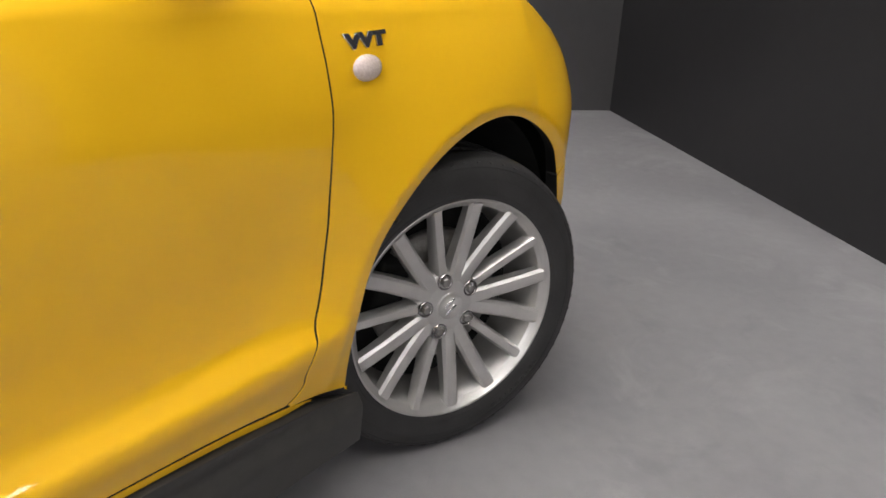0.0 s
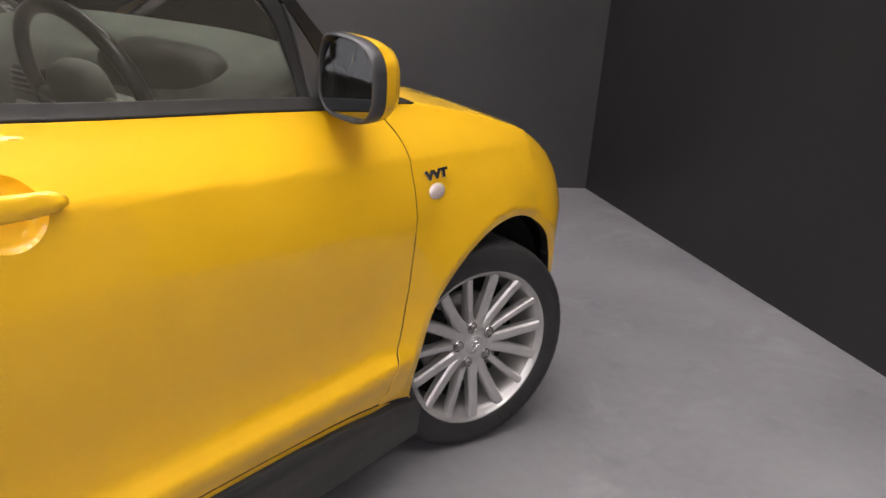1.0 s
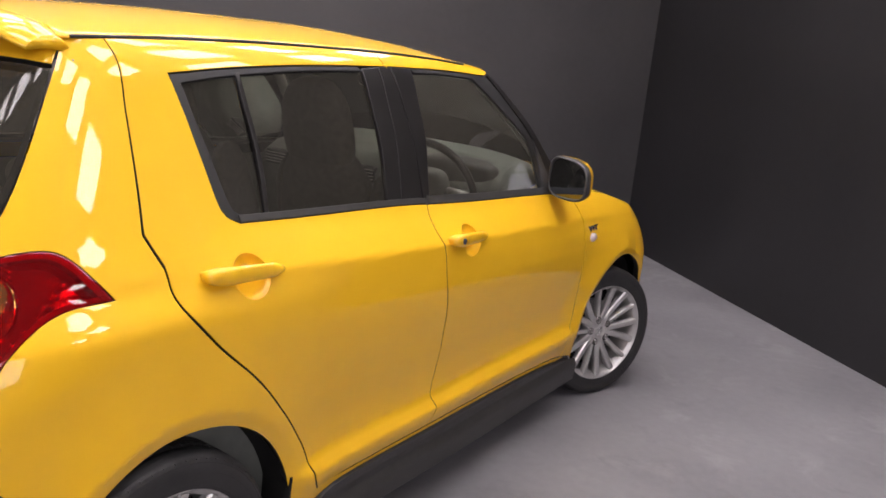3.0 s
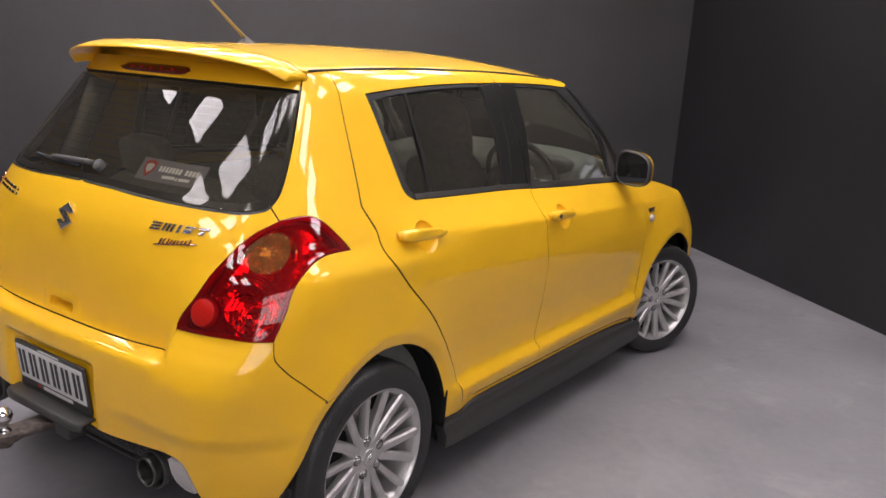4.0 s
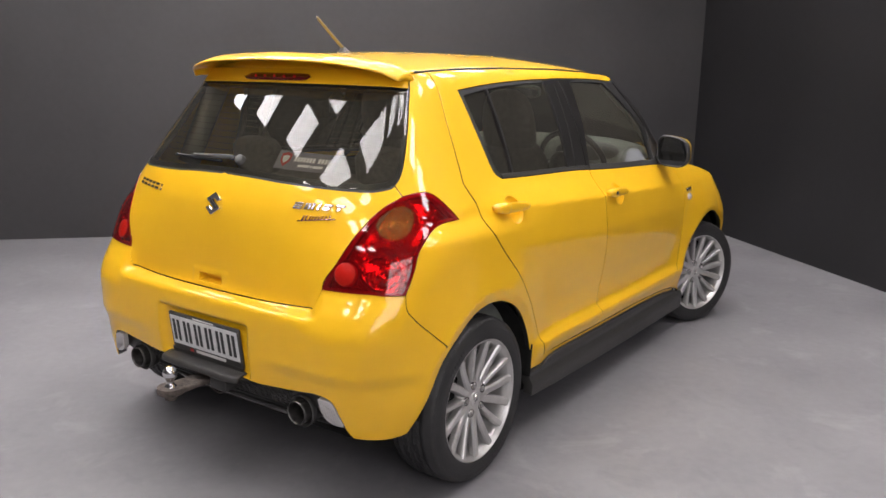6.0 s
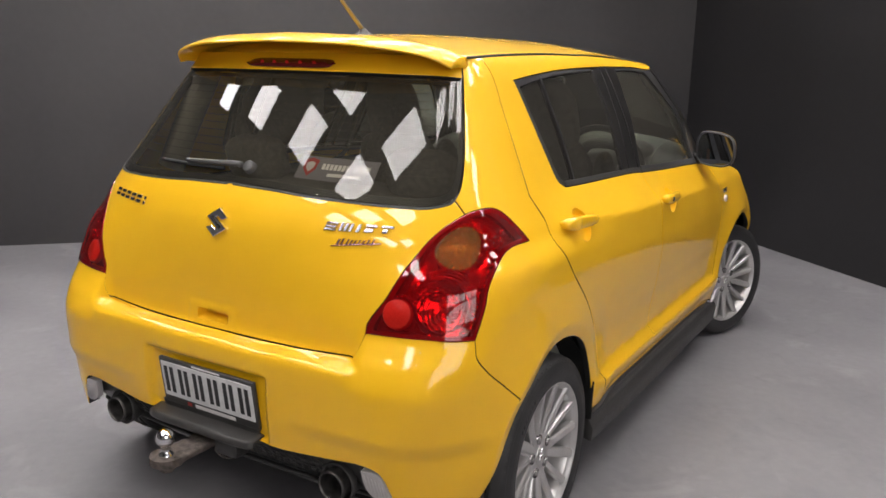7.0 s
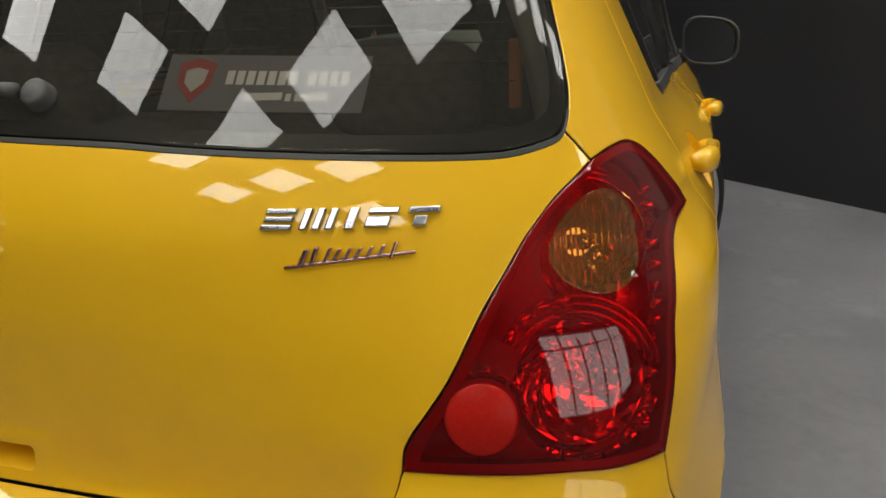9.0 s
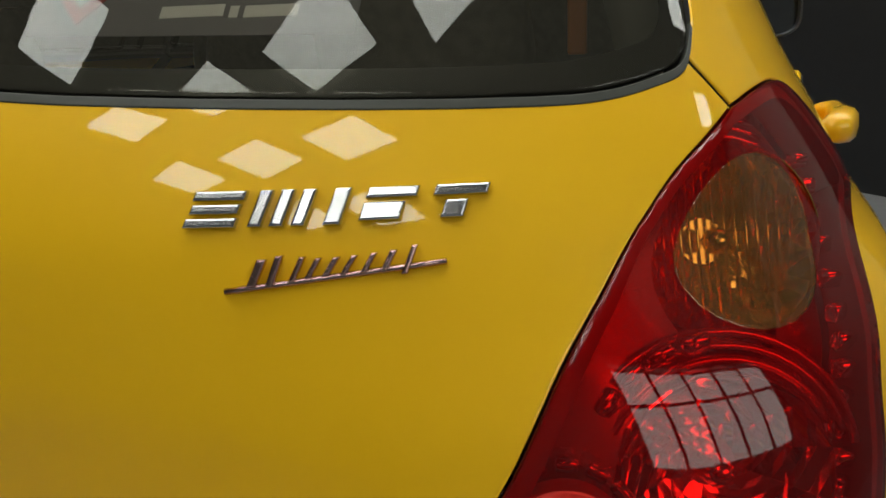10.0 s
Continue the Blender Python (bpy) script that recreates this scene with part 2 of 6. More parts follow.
def slab(name, x0, y0, z0, x1, y1, z1, m, turn=WALL_TURN):
    ob = part(name, block(x0, y0, z0, x1, y1, z1), m, None, "", False)
    ob.matrix_world = pose(*CORNER, 0, 0, 0, turn)
    return ob


tagged(slab("floor", -0.3, -11.0, -0.2, 9.3, 0.3, 0, FLOOR), "smooth grey painted concrete studio floor with faint scuffs", "floor", kind="structure")
tagged(slab("wall_right", 0, 0, 0, 4.2, 0.2, CEILING, WALL_BLACK), "matt black painted studio wall", "wall", kind="structure")
# assumed wall out of view, its grey added for bounced fill and reflections
tagged(slab("wall_right_2", 4.2, 0.05, 0, 9, 0.2, CEILING, PALE_WALL), "unseen mid-grey painted workshop wall", "wall", kind="structure")
tagged(slab("wall_back", -0.2, -10.7, 0, 0, 0.2, CEILING, WALL, WALL_TURN - 0.7), "dark charcoal painted studio wall", "wall", kind="structure")
# also out of view, grey for the same bounced fill
tagged(slab("wall_left", 0, -10.7, 0, 9, -10.5, CEILING, PALE_WALL), "unseen mid-grey painted workshop wall", "wall", kind="structure")
# the open side behind the camera: a pale wall with a high wide window opening to daylight
WINDOW = (-5.0, -1.8, 1.5, 3.5)
for k, (y0, y1, z0, z1) in enumerate(((-10.7, WINDOW[0], 0, CEILING), (WINDOW[1], 0.2, 0, CEILING), (WINDOW[0] + 0.0005, WINDOW[1] - 0.0005, WINDOW[3], CEILING), (WINDOW[0] + 0.0005, WINDOW[1] - 0.0005, 0, WINDOW[2]))):
    tagged(slab("wall_front_%d" % (k + 1), 9, y0, z0, 9.2, y1, z1, PALE_WALL), "unseen mid-grey painted workshop wall round a wide window", "wall", kind="structure")
tagged(slab("ground", 9.3, -20, -0.2, 30, 10, -0.02, CEIL), "dark yard ground outside the window", "ground", kind="structure")
day = new("window_daylight", bpy.data.lights.new("window_daylight", "AREA"))
day.data.shape, day.data.size, day.data.size_y = "RECTANGLE", WINDOW[1] - WINDOW[0] - 0.05, WINDOW[3] - WINDOW[2] - 0.05
day.data.energy, day.data.color = DAY_LIGHT, (1.0, 0.97, 0.95)
day.matrix_world = pose(*CORNER, 0, 0, 0, WALL_TURN) @ pose(9.1, (WINDOW[0] + WINDOW[1]) / 2, (WINDOW[2] + WINDOW[3]) / 2, 0, 90, 0) @ pose(0, 0, 0, 0, 0, 90)
for k in range(6):
    y = WINDOW[0] + (WINDOW[1] - WINDOW[0]) * k / 5
    wide = 0.03 if 0 < k < 5 else 0.015
    y = min(max(y, WINDOW[0] + 0.016), WINDOW[1] - 0.016)
    tagged(slab("trim", 9.0, y - wide, WINDOW[2], 9.05, y + wide, WINDOW[3], BLACK_TRIM), "dark window glazing bar", "window trim", kind="structure")
tagged(slab("trim", 8.99, WINDOW[0], 2.82, 9.04, WINDOW[1], 2.88, BLACK_TRIM), "dark window glazing bar", "window trim", kind="structure")
tagged(slab("ceiling", -0.2, -10.7, CEILING + 0.06, 9.2, 0.2, CEILING + 0.2, CEIL), "grey painted studio ceiling", "ceiling", kind="structure")


def ceiling_light():
    ob = new("ceiling_light")
    tagged(ob, "square white light panel in a thin frame on the dark ceiling", "ceiling light", "studio ceiling lights")
    part("diffuser", block(-0.215, -0.255, -0.012, 0.215, 0.255, 0.0), LAMP_GLOW, ob, "glowing white diffuser", False)
    bm = block(-0.230, -0.27, -0.006, -0.2155, 0.27, 0.058)
    block(0.2155, -0.27, -0.006, 0.230, 0.27, 0.058, bm=bm)
    block(-0.2154, -0.27, -0.006, 0.2154, -0.2555, 0.058, bm=bm)
    block(-0.2154, 0.2555, -0.006, 0.2154, 0.27, 0.058, bm=bm)
    part("frame", bm, BLACK_TRIM, ob, "", False)
    return ob


first = None
turned = Matrix.Rotation(radians(WALL_TURN), 4, "Z")
for i in range(-3, 5):
    for j in range(-4, 8):
        at = Vector((-1.41 + 0.97 * i + 0.62 * j, -1.46 - 0.47 * i + 0.52 * j, 0))
        x, y, _ = turned.inverted() @ at
        if not (-3.6 < x < 4.6 and y < 3.5) or i + j < -2 or (i <= 0 and j == -1) or (i < -1 and j < 0) or (i == 2 and 1 <= j < 4) or (i >= 3 and 0 <= j < 2 * i) or j < -2 or (j == -2 and i < 2) or (i == 2 and j in (3, 4, 5)) or (i >= 4 and j < 0):
            continue
        m = Matrix.Translation((at.x, at.y, CEILING)) @ Matrix.Rotation(radians(-35), 4, "Z")
        if first is None:
            first = ceiling_light()
            first.matrix_basis = m
        else:
            copy_thing(first, m)

# ---------------------------------------------------------------- body surface of the car
# The car stands along y, rear axle at y = 0, nose towards +y, its right side at +x.
def spline(xs, ys):
    """Smooth monotone curve through a few stations."""
    xs, ys = np.array(xs, float), np.array(ys, float)
    h, d = np.diff(xs), np.diff(ys) / np.diff(xs)
    m = np.zeros(len(xs))
    m[0], m[-1] = d[0], d[-1]
    for k in range(1, len(xs) - 1):
        if d[k - 1] * d[k] > 0:
            w1, w2 = 2 * h[k] + h[k - 1], h[k] + 2 * h[k - 1]
            m[k] = (w1 + w2) / (w1 / d[k - 1] + w2 / d[k])

    def f(x):
        x = np.clip(np.asarray(x, float), xs[0], xs[-1])
        k = np.clip(np.searchsorted(xs, x) - 1, 0, len(xs) - 2)
        t = (x - xs[k]) / h[k]
        return ((1 + 2 * t) * (1 - t) ** 2 * ys[k] + t * (1 - t) ** 2 * h[k] * m[k]
                + t * t * (3 - 2 * t) * ys[k + 1] + t * t * (t - 1) * h[k] * m[k + 1])
    return f


def bump(x, c, r):
    """1 at c, 0 past r on both sides."""
    t = np.clip(np.abs((x - c) / r), 0, 1)
    return (1 - t * t) ** 2


def step(x, a, b):
    t = np.clip((x - a) / (b - a), 0, 1)
    return t * t * (3 - 2 * t)


side_w = spline([0.15, 0.25, 0.32, 0.40, 0.50, 0.60, 0.70, 0.80, 0.88, 0.945, 0.965, 1.00, 1.05, 1.10, 1.20, 1.30, 1.38, 1.43, 1.47],
                [0.765, 0.776, 0.779, 0.780, 0.781, 0.788, 0.790, 0.787, 0.7765, 0.764, 0.758, 0.741, 0.715, 0.692, 0.645, 0.598, 0.560, 0.525, 0.47])
# bright ledge along the foot of the doors
ledge = spline([0.15, 0.25, 0.287, 0.33, 0.374, 0.386, 0.412, 0.424, 0.45], [0.0, 0.004, 0.013, 0.023, 0.037, 0.0375, 0.008, 0.002, 0.0])
# outward swell of the doors under and over the shoulder crease
swell = spline([0.45, 0.50, 0.60, 0.70, 0.80, 0.88, 0.945, 0.956, 0.970, 1.00, 1.04, 1.07], [-0.005, -0.003, 0.004, 0.015, 0.026, 0.034, 0.042, 0.0435, 0.037, 0.025, 0.007, 0.0])
rear_y = spline([0.20, 0.30, 0.40, 0.50, 0.60, 0.652, 0.665, 0.671, 0.677, 0.69, 0.72, 0.80, 0.88, 0.94, 0.98, 1.00, 1.03, 1.06, 1.10, 1.20, 1.30, 1.38, 1.45],
                [-0.49, -0.53, -0.55, -0.56, -0.56, -0.5575, -0.549, -0.531, -0.509, -0.499, -0.494, -0.491, -0.4885, -0.4825, -0.4745, -0.467, -0.453, -0.436, -0.408, -0.334, -0.257, -0.193, -0.137])
rear_edge = spline([0.20, 0.30, 0.40, 0.55, 0.62, 0.68, 0.72, 0.76, 0.80], [-0.49, -0.53, -0.55, -0.56, -0.558, -0.537, -0.512, -0.492, -0.488])
rear_k = spline([0.2, 0.6, 0.75, 0.85, 0.95, 1.0, 1.06, 1.2, 1.4], [0.05, 0.06, 0.065, 0.14, 0.24, 0.272, 0.288, 0.305, 0.33])
rear_q = spline([0.2, 0.85, 1.0, 1.06, 1.2, 1.4], [0.0, 0.0, 0.10, 0.14, 0.175, 0.20])
corner_x = spline([0.2, 0.7, 0.80, 0.95, 1.05, 1.4], [0.53, 0.53, 0.50, 0.52, 0.56, 0.48])
corner_y = spline([0.2, 0.6, 0.75, 0.95, 1.05, 1.2, 1.4], [-0.18, -0.18, -0.14, 0.0, 0.06, 0.12, 0.16])
nose_y = spline([0.15, 0.30, 0.50, 0.62, 0.72, 0.80, 0.90, 1.0], [3.02, 3.06, 3.08, 3.10, 3.09, 3.04, 2.90, 2.76])
FRONT = 2.60


def taper(y):
    return -0.02 * step(y, 2.2, 3.0)


def flank_w(y, z):
    """Half width of the flank without the wheel arches."""
    zb = z + 0.053 * (y - 0.24) * step(z, 0.45, 0.85) * (1 - step(z, 1.02, 1.25))
    bulge = step(y, -0.10, 0.60) * (1 - 0.4 * step(y, 0.9, 2.5))
    full = (1 - 0.5 * step(y, 0.9, 2.5)) * (1 - step(zb, 0.87, 0.96) * (1 - bulge))
    foot = ledge(z) * step(y, 0.36, 0.50) * (1 - step(y, 1.90, 2.12))
    return side_w(zb) + swell(zb) * full + foot + taper(y)


def arch(y, z):
    """Outward flare round the wheel openings, with a lip."""
    w = 0.0 * y
    for yc, h in ((0.035, 0.024), (2.44, 0.030)):
        r = np.hypot(y - yc, z - 0.30)
        h = h * (1 + 0.7 * step(-y, -0.02, 0.20)) if yc < 1 else h
        lip = 0.16 * np.clip(0.386 - r, 0, 0.05)
        w = w + (h * np.clip((0.55 - np.maximum(r, 0.386)) / 0.164, 0, 1) ** 1.6 - lip) * step(z, 0.22, 0.42)
    return w


def half_width(y, z):
    return flank_w(y, z) + arch(y, z)


def body(u, z):
    """A point of the right half of the body: u 0..1 rear, 1..2 rear corner, 2..3 flank, 3..4 front corner, 4..5 nose."""
    u, z = np.broadcast_arrays(np.asarray(u, float), np.asarray(z, float))
    xa, yb = corner_x(z), corner_y(z)
    far = step(z, 0.60, 0.64) * (1 - step(z, 0.79, 0.80))
    ry = lambda x: rear_y(z) + (rear_edge(z) - rear_y(z)) * far * step(x, 0.455, 0.525) + rear_k(z) * x * x + rear_q(z) * x ** 4
    X, Y = np.zeros(u.shape), np.zeros(u.shape)
    m = u <= 1
    X = np.where(m, xa * u, X)
    Y = np.where(m, ry(xa * u), Y)
    # rear corner: a rounded blend between the rear and the flank
    t = np.clip(u - 1, 0, 1)
    p0x, p0y = xa, ry(xa)
    p2x, p2y = flank_w(yb, z), yb
    sl = 2 * rear_k(z) * xa + 4 * rear_q(z) * xa ** 3
    cx = p2x
    cy = np.minimum(p0y + sl * (cx - p0x), p2y - 0.02)
    w = 1.35
    a, b, c = (1 - t) ** 2, 2 * w * t * (1 - t), t * t
    q = a + b + c
    m = (u > 1) & (u <= 2)
    X = np.where(m, (a * p0x + b * cx + c * p2x) / q, X)
    Y = np.where(m, (a * p0y + b * cy + c * p2y) / q, Y)
    X = np.where(m, X + arch(Y, z) * step(u, 1.15, 1.6), X)
    m = (u > 2) & (u <= 3)
    yy = yb + (FRONT - yb) * np.clip(u - 2, 0, 1)
    X = np.where(m, half_width(yy, z), X)
    Y = np.where(m, yy, Y)
    t = np.clip(u - 3, 0, 1)
    a, b, c = (1 - t) ** 2, 2 * t * (1 - t), t * t
    p0x = flank_w(FRONT + 0 * z, z)
    NOSE = nose_y(z)
    m = (u > 3) & (u <= 4)
    X = np.where(m, a * p0x + b * (p0x + 0.075 - 0.135 * step(z, 0.60, 0.84)) + c * 0.35, X)
    Y = np.where(m, a * FRONT + b * (NOSE - 0.10) + c * (NOSE - 0.04), Y)
    X = np.where(m, X + arch(Y, z) * (1 - step(u, 3.4, 3.8)), X)
    m = u > 4
    X = np.where(m, 0.35 * (5 - u), X)
    Y = np.where(m, NOSE - 0.04 * np.clip(5 - u, 0, 1) ** 2, Y)
    return np.stack([X, Y, z], -1)


def flank_u(y, z):
    """The u of a place y along the flank."""
    lo, hi = 1.0, 4.0
    for _ in range(40):
        mid = (lo + hi) / 2
        if body(mid, z)[1] < y:
            lo = mid
        else:
            hi = mid
    return (lo + hi) / 2


SPAN = ([0, 1, 2, 3, 4, 5], [0, 0.5, 1.0, 3.5, 4.3, 4.7])


def to_flat(u):
    return np.sign(u) * np.interp(np.abs(u), *SPAN)


def from_flat(m):
    return np.sign(m) * np.interp(np.abs(m), SPAN[1], SPAN[0])


def body_flat(m, z):
    """The body by flat coordinates: m metres round the outline from the middle of the rear (minus: left side)."""
    p = body(from_flat(np.abs(m)), z)
    p[..., 0] *= np.where(np.asarray(m) < 0, -1, 1)
    return p


def m_at(x, z):
    """Flat coordinate of a place x across the rear."""
    lo, hi = 0.0, 2.0
    for _ in range(40):
        mid = (lo + hi) / 2
        if body(mid, z)[0] < abs(x):
            lo = mid
        else:
            hi = mid
    return math.copysign(float(to_flat((lo + hi) / 2)), x)


# ---------------------------------------------------------------- panels cut from the body surface
def smooth_line(points, n=8):
    """Catmull-Rom through a few points."""
    p = [np.array(q, float) for q in points]
    if len(p) < 3:
        return [tuple(p[0] + (p[-1] - p[0]) * k / n) for k in range(n)]
    out = []
    for i in range(len(p) - 1):
        a, b, c, d = p[max(i - 1, 0)], p[i], p[i + 1], p[min(i + 2, len(p) - 1)]
        for k in range(n):
            t = k / n
            out.append(tuple(0.5 * ((2 * b) + (c - a) * t + (2 * a - 5 * b + 4 * c - d) * t * t + (3 * b - a - 3 * c + d) * t ** 3)))
    return out


def flat(points, rear=False):
    """Stations (u, z) of the rear, or (y, z) of the flank, in flat coordinates."""
    return [(float(to_flat(u)) if rear else float(to_flat(flank_u(u, z))), z) for u, z in points]


def loop_of(*segments):
    out = []
    for s in segments:
        out += smooth_line(s)
    return out


def resample(loop, gap):
    p = np.array(loop)
    q = np.roll(p, -1, 0)
    out = []
    for a, b in zip(p, q):
        n = max(1, int(math.ceil(np.linalg.norm(b - a) / gap)))
        out += [a + (b - a) * k / n for k in range(n)]
    out = np.array(out)
    keep = np.linalg.norm(out - np.roll(out, 1, 0), axis=1) > 1e-4
    return out[keep]


def area(p):
    q = np.roll(p, -1, 0)
    return 0.5 * np.sum(p[:, 0] * q[:, 1] - q[:, 0] * p[:, 1])


def shrink(p, d):
    """Moves a counter-clockwise outline inwards by d."""
    a, b = p - np.roll(p, 1, 0), np.roll(p, -1, 0) - p
    a, b = a / np.linalg.norm(a, axis=1)[:, None], b / np.linalg.norm(b, axis=1)[:, None]
    na, nb = np.stack([-a[:, 1], a[:, 0]], 1), np.stack([-b[:, 1], b[:, 0]], 1)
    n = na + nb
    n = n / np.maximum(np.linalg.norm(n, axis=1), 1e-6)[:, None]
    c = np.clip((n * na).sum(1), 0.45, 1)
    return p + n * (d / c)[:, None]


def inside(pts, poly):
    x, y = pts[:, 0][:, None], pts[:, 1][:, None]
    a, b = poly, np.roll(poly, -1, 0)
    cross = ((a[:, 1] > y) != (b[:, 1] > y)) & (x < (b[:, 0] - a[:, 0]) * (y - a[:, 1]) / (b[:, 1] - a[:, 1] + 1e-12) + a[:, 0])
    return cross.sum(1) % 2 == 1


def fill(poly, holes, gap):
    """Triangles of an outline with holes, with an even grid inside."""
    from mathutils.geometry import delaunay_2d_cdt
    lo, hi = poly.min(0), poly.max(0)
    gx, gy = np.meshgrid(np.arange(lo[0], hi[0], gap), np.arange(lo[1], hi[1], gap))
    gx = gx + (np.arange(gx.shape[0]) % 2)[:, None] * gap / 2
    g = np.stack([gx.ravel(), gy.ravel()], 1)
    g = g[inside(g, shrink(poly, gap * 0.45))]
    rings = [poly] + list(holes)
    for h in holes:
        g = g[~inside(g, shrink(h, -gap * 0.45))]
    verts, edges = [], []
    for r in rings:
        k = len(verts)
        verts += [Vector(p) for p in r]
        edges += [(k + i, k + (i + 1) % len(r)) for i in range(len(r))]
    verts += [Vector(p) for p in g]
    v, _, f, ids, _, _ = delaunay_2d_cdt(verts, edges, [], 0, 1e-7)
    v = np.array([tuple(p) for p in v])
    f = np.array([t for t in f if len(t) == 3])
    mid = v[f].mean(1)
    ok = inside(mid, poly)
    for h in holes:
        ok &= ~inside(mid, h)
    where = {}
    for k, src in enumerate(ids):
        for s in src:
            where[s] = k
    return v, f[ok], [where[i] for i in range(len(poly))]


def panel(name, loop, m, parent, side=1, seam=0.0019, depth=0.028, lift=0.0, gap=0.03, holes=(), label="", surface=body_flat, soft=0.0017):
    """A pressed panel with rolled edges, cut from the body surface. side -1: the left one."""
    p = resample(loop, gap * 0.7)
    if area(p) < 0:
        p = p[::-1]
    hs = []
    for h in holes:
        h = resample(h, gap * 0.5)
        hs.append(h if area(h) > 0 else h[::-1])
    rings = [shrink(p, seam + soft), shrink(p, seam + soft * 0.25), shrink(p, seam), shrink(p, seam)]
    drops = [0, -soft * 0.3, -soft * 1.1, -depth]
    v, f, edge = fill(rings[0], hs, gap)

    def lifted(q, d):
        pos, n = surface(q[:, 0], q[:, 1]), normal_of(surface, q)
        return pos + n * (lift + d), n
    pos, nor = lifted(v, 0)
    verts, normals, faces = list(pos), list(nor), [tuple(t) for t in f]
    last = edge
    out2 = shrink(p, 0.0) - shrink(p, 0.004)
    for k in (1, 2, 3):
        q, n = lifted(rings[k], drops[k])
        ahead = surface(rings[k][:, 0] + out2[:, 0], rings[k][:, 1] + out2[:, 1]) - surface(rings[k][:, 0], rings[k][:, 1])
        ahead = ahead / np.maximum(np.linalg.norm(ahead, axis=1), 1e-9)[:, None]
        w = (0.35, 0.8, 1.0)[k - 1]
        nn = n * (1 - w) + ahead * w
        nn = nn / np.linalg.norm(nn, axis=1)[:, None]
        base = len(verts)
        verts += list(q)
        normals += list(nn)
        now = list(range(base, base + len(q)))
        c = len(q)
        for i in range(c):
            j = (i + 1) % c
            faces.append((last[i], now[i], now[j], last[j]))
        last = now
    verts, normals = np.array(verts), np.array(normals)
    if side < 0:
        verts = verts * (-1, 1, 1)
        normals = normals * (-1, 1, 1)
        faces = [t[::-1] for t in faces]
    ob = mesh_part(name, verts, faces, m, parent, label, normals)
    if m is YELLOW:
        # the edge wall is coloured near-black: painted shade inside the panel gap
        ob.data.materials.append(SEAL_AND_GAP_SHADE)
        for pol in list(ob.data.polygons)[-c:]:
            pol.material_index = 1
    return ob


def normal_of(surface, q):
    e = 0.006
    a = surface(q[:, 0] + e, q[:, 1]) - surface(q[:, 0] - e, q[:, 1])
    b = surface(q[:, 0], q[:, 1] + e) - surface(q[:, 0], q[:, 1] - e)
    n = np.cross(a, b)
    return n / np.maximum(np.linalg.norm(n, axis=-1), 1e-12)[..., None]


def mirrored(points):
    return [(-a, b) for a, b in points]


def arc(yc, zc, r, a0, a1, n=14):
    return [(yc + r * math.cos(radians(a0 + (a1 - a0) * k / n)), zc + r * math.sin(radians(a0 + (a1 - a0) * k / n))) for k in range(n + 1)]


def rounded(x, z, a, b, n=28):
    """An ellipse in flat coordinates."""
    return [(x + a * math.cos(2 * math.pi * k / n), z + b * math.sin(2 * math.pi * k / n)) for k in range(n)]


# ---------------------------------------------------------------- the car
car = tagged(new("car"), "bright yellow five-door hatchback with silver spoked wheels on grey floor", "car")

# seams and edges of the flank, as (y, z)
ROOF_LINE = [(0.05, 1.435), (0.28, 1.444), (0.60, 1.450), (0.95, 1.450), (1.30, 1.440), (1.535, 1.420)]
DLO_TOP = [(0.176, 1.370), (0.376, 1.388), (0.62, 1.402), (0.935, 1.410), (1.10, 1.411), (1.30, 1.409), (1.50, 1.400)]
DLO_BACK = [(0.176, 1.370), (0.190, 1.300), (0.203, 1.200), (0.214, 1.110), (0.228, 1.075), (0.262, 1.056)]
DLO_BASE = [(0.262, 1.056), (0.45, 1.048), (0.83, 1.034), (1.02, 1.022), (1.30, 1.004), (1.60, 0.990), (1.86, 0.976)]
REAR_DOOR_BACK = [(0.050, 1.435), (0.060, 1.380), (0.045, 1.280), (0.025, 1.150), (0.007, 1.062)]
REAR_DOOR_BACK_LOW = [(0.007, 1.062), (0.031, 0.981), (0.042, 0.921), (0.114, 0.833), (0.203, 0.748), (0.290, 0.654), (0.371, 0.550), (0.436, 0.448), (0.456, 0.372), (0.479, 0.331)]
DOOR_GAP = [(1.003, 1.023), (0.976, 0.953), (0.993, 0.855), (1.021, 0.711), (1.038, 0.549), (1.016, 0.404), (0.984, 0.330)]
FENDER_GAP = [(1.993, 0.959), (2.028, 0.904), (2.034, 0.822), (2.043, 0.707), (2.038, 0.565), (2.023, 0.451), (1.986, 0.356), (1.982, 0.317), (1.953, 0.297)]
REAR_ARCH = arc(0.035, 0.297, 0.350, -2, 182)
FRONT_ARCH = arc(2.440, 0.315, 0.345, -14, 190)
LAMP_EDGE = [(1.346, 1.044), (1.262, 1.028), (1.200, 1.011), (1.160, 0.986), (1.134, 0.956), (1.090, 0.911), (1.054, 0.840), (0.985, 0.755)]
LAMP_TOP = [(1.346, 1.044), (1.449, 1.051), (1.560, 1.053), (1.641, 1.045), (1.722, 1.023), (1.809, 0.989), (1.871, 0.960)]
LAMP_SIDE = [(1.871, 0.960), (1.734, 0.956), (1.630, 0.933), (1.563, 0.891), (1.573, 0.835), (1.575, 0.795), (1.561, 0.757)]
LAMP_BASE = [(1.561, 0.757), (1.380, 0.758), (1.268, 0.760), (1.124, 0.758), (0.985, 0.755)]
BUMPER_SEAM = [(1.561, 0.757), (1.612, 0.714), (1.720, 0.676), (1.845, 0.625), (1.935, 0.567)]
